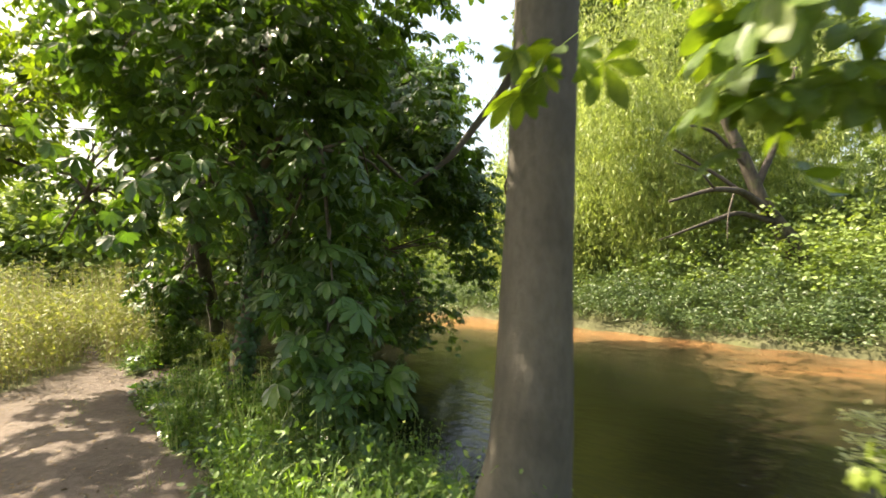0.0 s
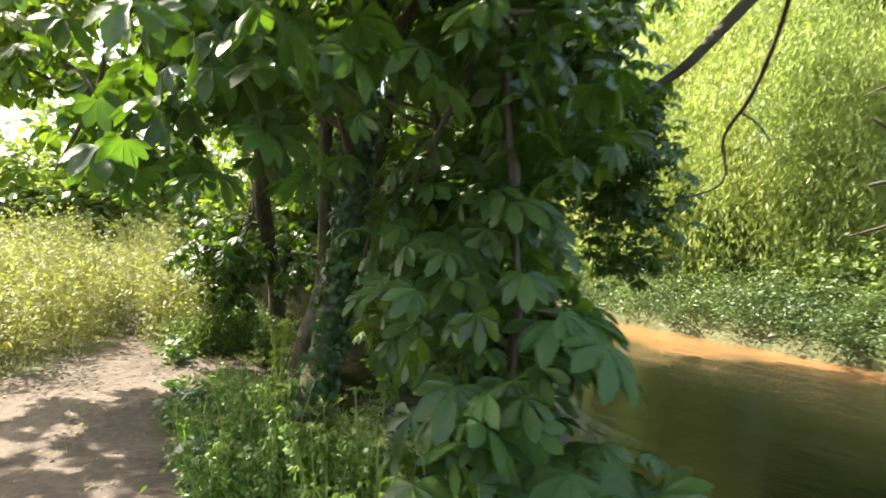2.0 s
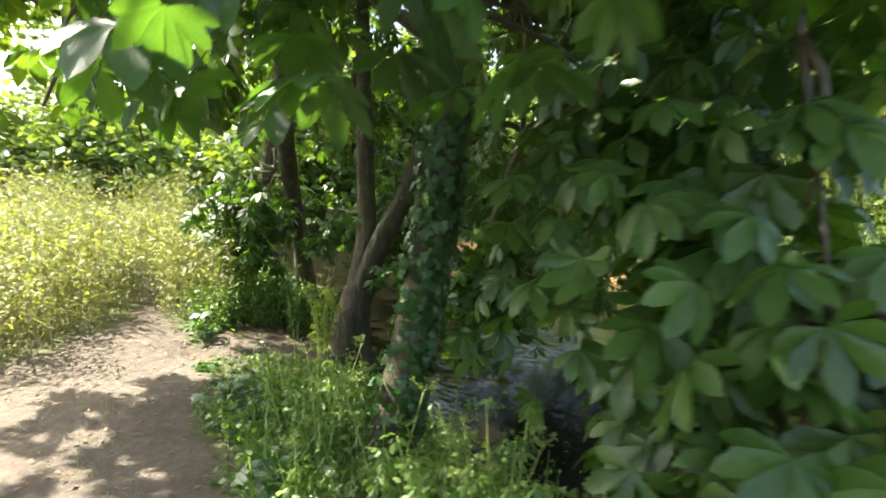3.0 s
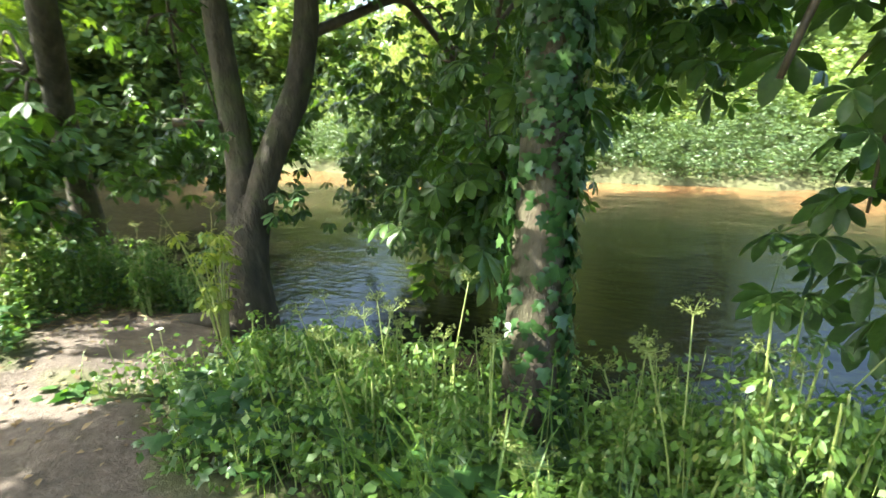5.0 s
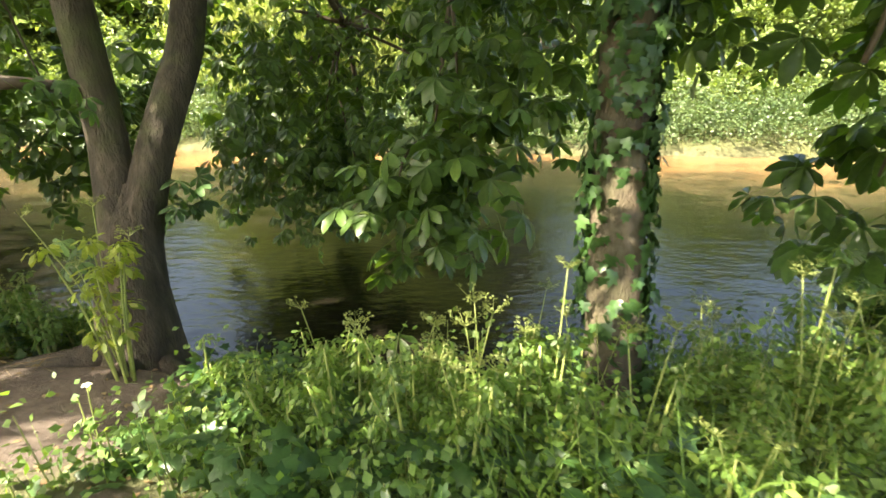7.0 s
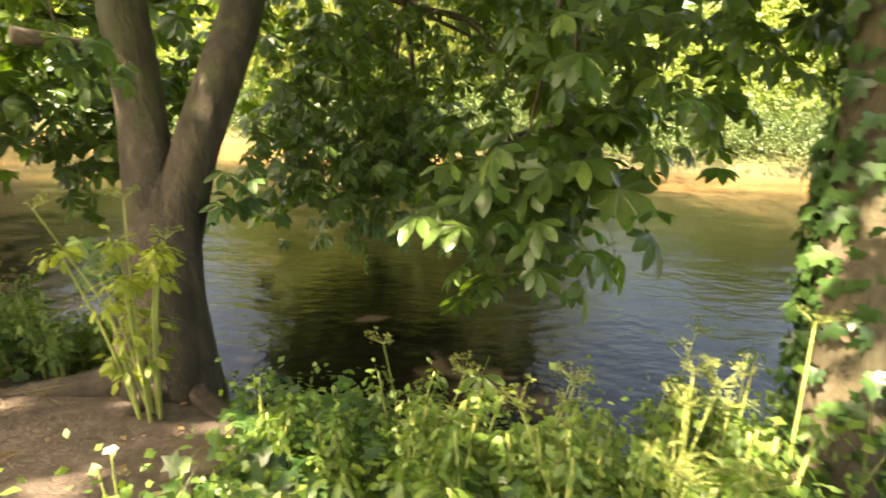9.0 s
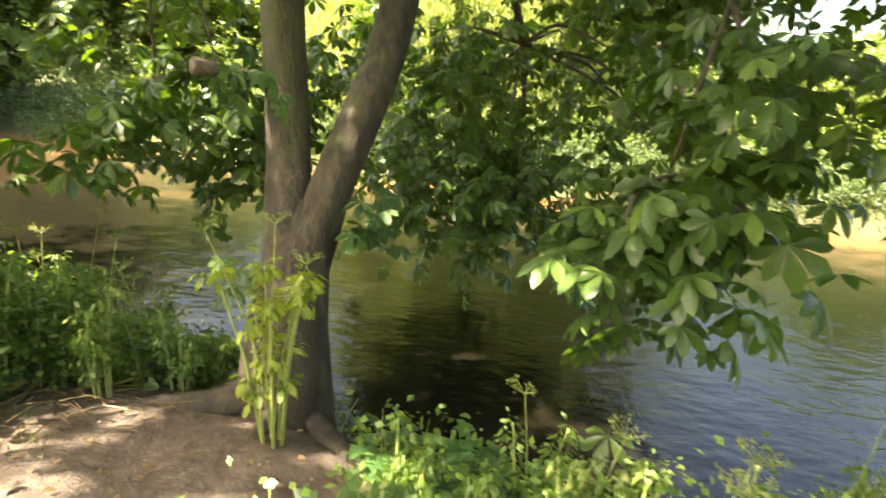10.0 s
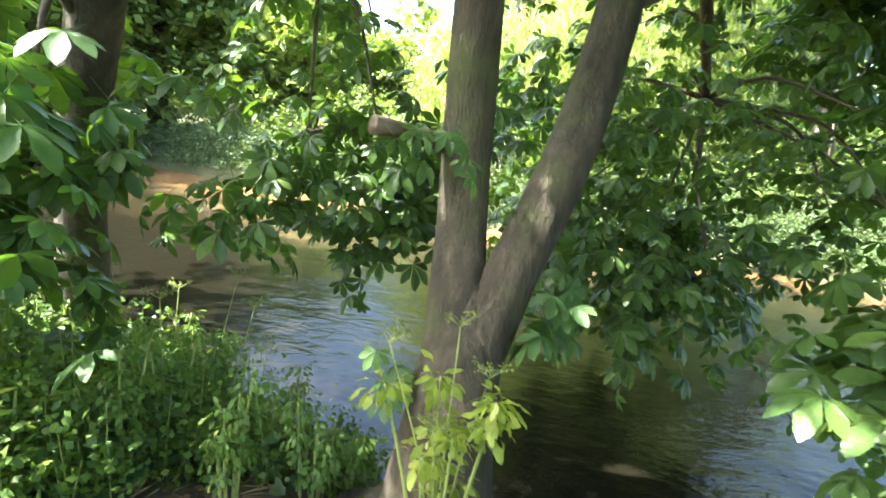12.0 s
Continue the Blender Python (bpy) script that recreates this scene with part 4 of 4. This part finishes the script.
# ---- single plants ----
def cow_parsley(name, label, at, tall, leaf_mat, stems, bunches, size, seed, stem_mat=None, flowers=0, umbels=0):
    """A clump of thin upright stems with ragged leaves in bunches."""
    r = np.random.default_rng(seed)
    root = thing(name, at, label, "plant")
    for k in range(stems):
        a, ln = r.random() * 6.283, tall * r.uniform(.65, 1.0)
        d = np.array([math.cos(a), math.sin(a)]) * r.uniform(.03, .2) * tall
        foot = np.array([math.cos(a), math.sin(a)]) * .04
        pts = [(*foot, -.04), (*(foot + d * .35), ln * .5), (*(foot + d), ln)]
        part_np("stem", *tube(pts, [.009, .007, .0035], 6, .05, seed + k, .08), stem_mat or M_STEM, root, "", True)
        n = bunches * 26
        t = np.repeat(np.r_[1.0, r.uniform(.35, .95, bunches - 1)], 26)
        c = np.stack([np.interp(t, [0, .5, 1], [q[i] for q in pts]) for i in range(3)], 1)
        aa = unit(r.normal(size=(n, 3)) * (1, 1, .4) + (0, 0, -.35))
        c = c + aa * r.uniform(.005, .065, (n, 1))
        fr = leaf_frames(aa, unit(np.array([0, 0, 1.0]) + r.normal(size=(n, 3)) * .4))
        part_np("leaves", *spread(*leaflet(.5, .5, .06, .5), c, fr, size * r.uniform(.5, 1.2, n)), leaf_mat, root)
    for k in range(flowers):
        c = np.array([r.normal() * .12, r.normal() * .12, tall * r.uniform(.85, 1.05)])
        d = unit(r.normal(size=(40, 3)) * (1, 1, .25))
        fr = leaf_frames(d, unit(np.array([0, 0, 1.0]) + r.normal(size=(40, 3)) * .3))
        part_np("flower_head", *spread(*blade(.8, .1), c + d * r.uniform(.0, .06, (40, 1)), fr, np.full(40, .026)), M_FLOWER, root)["kind"] = "stuff"
    for k in range(umbels):
        a, ln = r.random() * 6.283, tall * r.uniform(.9, 1.3)
        d = np.array([math.cos(a), math.sin(a)]) * r.uniform(.08, .3) * tall
        top = np.array([*d, ln])
        stalk = [tube([(0, 0, .0), (*(d * .3), ln * .55), top], [.0045, .0035, .002], 6, .05, seed + 90 + k, .08)]
        seeds = []
        for j in range(10):
            b = r.random() * 6.283
            tip = top + np.array([math.cos(b) * .055, math.sin(b) * .055, .035]) * r.uniform(.4, 1.15)
            stalk.append(tube([top - (0, 0, .006), (top + tip) / 2 + (0, 0, .006), tip], [.0013, .001, .0008], 4, 0, j, .03))
            dd = unit(r.normal(size=(9, 3)) + (0, 0, .5))
            seeds.append(spread(*blade(.5, .1), tip + dd * .006, leaf_frames(dd, unit(r.normal(size=(9, 3)))), np.full(9, .014)))
        part_np("umbel_stalk", *joined(stalk), stem_mat or M_STEM, root, "", True)
        part_np("umbel", *joined(seeds), M_SEED, root, "small green seed umbel")["kind"] = "stuff"
    return root


def white_flower(at, tall, turn):
    """A small five-petalled flower on a thin stalk."""
    root = thing("white_flower", at, "small white wild flower on a thin stalk", "flower", "white flowers on the bank")
    part_np("stem", *tube([(0, 0, -.03), (.01, .0, tall * .5), (.02, -.01, tall)], [.003, .0025, .002], 6, .05, 1, .05), M_STEM, root, "", True)
    for k in range(5):
        v, f = leaflet(.75, .1, .08, .62)
        part_np("petal", rot_z(v * .021, turn + 72 * k) + (.02, -.01, tall), f, M_PETAL, root)
    return root


cow_parsley("hogweed", "yellowing hogweed in front of the forked trunk", (-3.74, 8.27, on_ground(-3.74, 8.27, 0)), .86, M_YELLOW, 8, 2, .06, 3, None, 0, 4)
cow_parsley("hogweed", "pale flowering hogweed at the water", (1.38, 1.7, on_ground(1.38, 1.7)), 1.55, M_YELLOW, 6, 3, .06, 4, None, 9)
sprigs = np.concatenate([bank_xy(90, (-3.0, 4.3), (-1.1, 6.4))[:16], bank_xy(200, (-3.6, 6.1), (-2.2, 7.6))[:18], bank_xy(200, (-5.2, 8.8), (-3.6, 10.4))[:10]])
for k, (x, y, tall) in enumerate([(*q, rng.uniform(.45, .8)) for q in sprigs.tolist()] + [(-3.2, 7.0, .55), (-3.45, 7.25, .5), (-2.9, 6.75, .5), (-3.0, 6.2, .45), (-2.6, 5.4, .5), (-2.3, 5.0, .55), (-2.9, 5.3, .45), (-3.6, 7.5, .5), (-1.9, 5.1, .6), (-2.2, 5.5, .6), (-4.3, 9.0, .6), (-4.5, 9.4, .7), (-2.45, 5.2, .8), (-2.2, 5.12, .95), (-1.95, 5.2, 1.0), (-2.1, 4.95, .85), (-1.75, 5.0, .95), (-2.35, 4.95, .7), (-4.0, 9.3, .6), (-4.8, 9.2, .5), (-4.2, 9.7, .7), (-4.7, 9.8, .8), (-5.0, 9.0, .5), (-3.95, 9.0, .5)]):
    cow_parsley("cow_parsley", "green cow parsley sprig on the bank", (x, y, on_ground(x, y, .0)), tall, M_NETTLE if k % 3 == 1 else M_GRASS, 4, 5, .036, 50 + k, None, 0, k % 3)

for x, y, tall, turn in [(-3.83, 7.05, .2, 0), (-4.07, 7.52, .38, 30), (-3.9, 8.97, .22, 50), (-4.3, 9.3, .35, 10), (-3.72, 7.15, .26, 40), (-3.2, 6.7, .36, 15)]:
    white_flower((x, y, on_ground(x, y, 0)), tall, turn)

# broad-leaved plants along the path's edge
q = bank_xy(1700)
z = height(q[:, 0], q[:, 1])
p = np.repeat(np.c_[q, z], 7, axis=0) + rng.normal(size=(len(q) * 7, 3)) * (.10, .10, 0) + np.c_[np.zeros((len(q) * 7, 2)), rng.uniform(.03, .3, len(q) * 7)]
tagged(part_np("broadleaf_plants", *small_leaves(p, .056, leaflet(.6, .25, .08, .42), .55, .5), M_NETTLE), "broad-leaved green plants beside the path", "plants", "", "stuff")
q = np.c_[rng.uniform(-5.6, -3.6, 700), rng.uniform(8.7, 11.0, 700)]
q = q[(side_of(NEAR_BANK, q[:, 0], q[:, 1]) > .02) & (path_mask(q[:, 0], q[:, 1]) < .3)]
weeds("bank_weeds", "leafy weeds and sprigs beside the forked tree", q, (.12, .5), .04, 36, M_GRASS, M_STEM)

q = bank_xy(1700, (-3.7, 2.4), (0.6, 5.7))
z = height(q[:, 0], q[:, 1])
grown = rng.uniform(.3, .85, len(q)) * np.interp(q[:, 1], [3.4, 4.4], [1, .55])
p = np.repeat(np.c_[q, z], 8, axis=0) + rng.normal(size=(len(q) * 8, 3)) * (.11, .11, 0) + np.c_[np.zeros((len(q) * 8, 2)), rng.uniform(.05, 1.0, len(q) * 8) ** 1.3 * np.repeat(grown, 8)]
tagged(part_np("broadleaf_plants", *small_leaves(p, .05, leaflet(.5, .25, .08, .42), .6, .7), M_GRASS), "tall leafy plants between path and river", "plants", "", "stuff")
q = bank_xy(420, (-3.4, 4.2), (0.4, 6.6))
q = q[side_of(NEAR_BANK, q[:, 0], q[:, 1]) < 1.3]
weeds("bank_shoots", "thin light green shoots at the water's edge", q, (.25, .8), .036, 46, M_GRASS, M_STEM)

# ---- litter on the path ----
q = np.c_[rng.uniform(-7, 0, 4200), rng.uniform(1, 10, 4200)]
q = q[path_mask(q[:, 0], q[:, 1]) > .25]
z = height(q[:, 0], q[:, 1])
M_LITTER = leaf_material("dry_leaf", (0.10, 0.06, 0.03), (0.19, 0.13, 0.07), (0.30, 0.23, 0.13), (1.0, 1.0, 1.0), 0.7, 0.1)
tagged(part_np("leaf_litter", *small_leaves(np.c_[q, z + .012], .045, blade(.5, .15), .25, .1), M_LITTER), "dry leaves scattered on the earth path", "leaf litter", "", "stuff")
dry = np.c_[rng.normal(-4.85, .4, 420), rng.normal(8.8, .22, 420)]
dry = dry[side_of(NEAR_BANK, dry[:, 0], dry[:, 1]) > .3]
tagged(part_np("dry_grass", *small_leaves(np.c_[dry, height(dry[:, 0], dry[:, 1]) + rng.uniform(.01, .07, len(dry))], .15, (THIN[0] * (.13, 1, .6), THIN[1]), .2, .12), M_LITTER), "flattened pale dry grass beside the path", "dry grass", "", "stuff")
tuft = np.repeat(q[::60], 22, axis=0)
tuft = tuft + rng.normal(size=tuft.shape) * .06
grass("grass_tufts", "small grass tufts in the trodden path", tuft, (.04, .14), M_GRASS)
n = 160
q = np.c_[rng.uniform(-7, 0, n * 3), rng.uniform(1, 10, n * 3)]
q = q[path_mask(q[:, 0], q[:, 1]) > .4][:n]
ico = np.array([(0, 0, .6), (.9, .1, 0), (.2, .8, .05), (-.8, .3, 0), (-.5, -.7, .04), (.5, -.75, 0), (0, 0, -.5)])
icf = np.array([(0, 1, 2), (0, 2, 3), (0, 3, 4), (0, 4, 5), (0, 5, 1), (6, 2, 1), (6, 3, 2), (6, 4, 3), (6, 5, 4), (6, 1, 5)])
fr = leaf_frames(rng.normal(size=(len(q), 3)) * (1, 1, .1), np.tile([0, 0, 1.0], (len(q), 1)))
M_STONE = stem_material("pebble", (0.16, 0.14, 0.11), (0.34, 0.30, 0.25))
tagged(part_np("pebbles", *spread(ico, icf, np.c_[q, height(q[:, 0], q[:, 1]) + .004], fr, rng.uniform(.004, .013, len(q))), M_STONE), "small pebbles trodden into the path", "pebbles", "", "stuff")

for k in range(16):
    q = bank_xy(60, (-5.0, 4.6), (-1.6, 10.2))[0]
    z = on_ground(q[0], q[1], 0)
    a, tilt, ln = rng.random() * 6.283, rng.uniform(.1, .8), rng.uniform(.3, .6)
    end = (q[0] + math.cos(a) * ln * (1 - tilt * .8), q[1] + math.sin(a) * ln * (1 - tilt * .8), z + .05 + ln * tilt * .8)
    mid = ((q[0] + end[0]) / 2 + rng.normal() * .03, (q[1] + end[1]) / 2, (z + end[2]) / 2 + .05)
    ob = part_np("dead_stalk", *tube([(q[0], q[1], z - .02), mid, end], [.004, .0035, .002], 6, .05, k, .08), M_DRYSTEM, None, "", True)
    tagged(ob, "dry pale stalk among the bank plants", "stalk", "dead stalks on the bank")
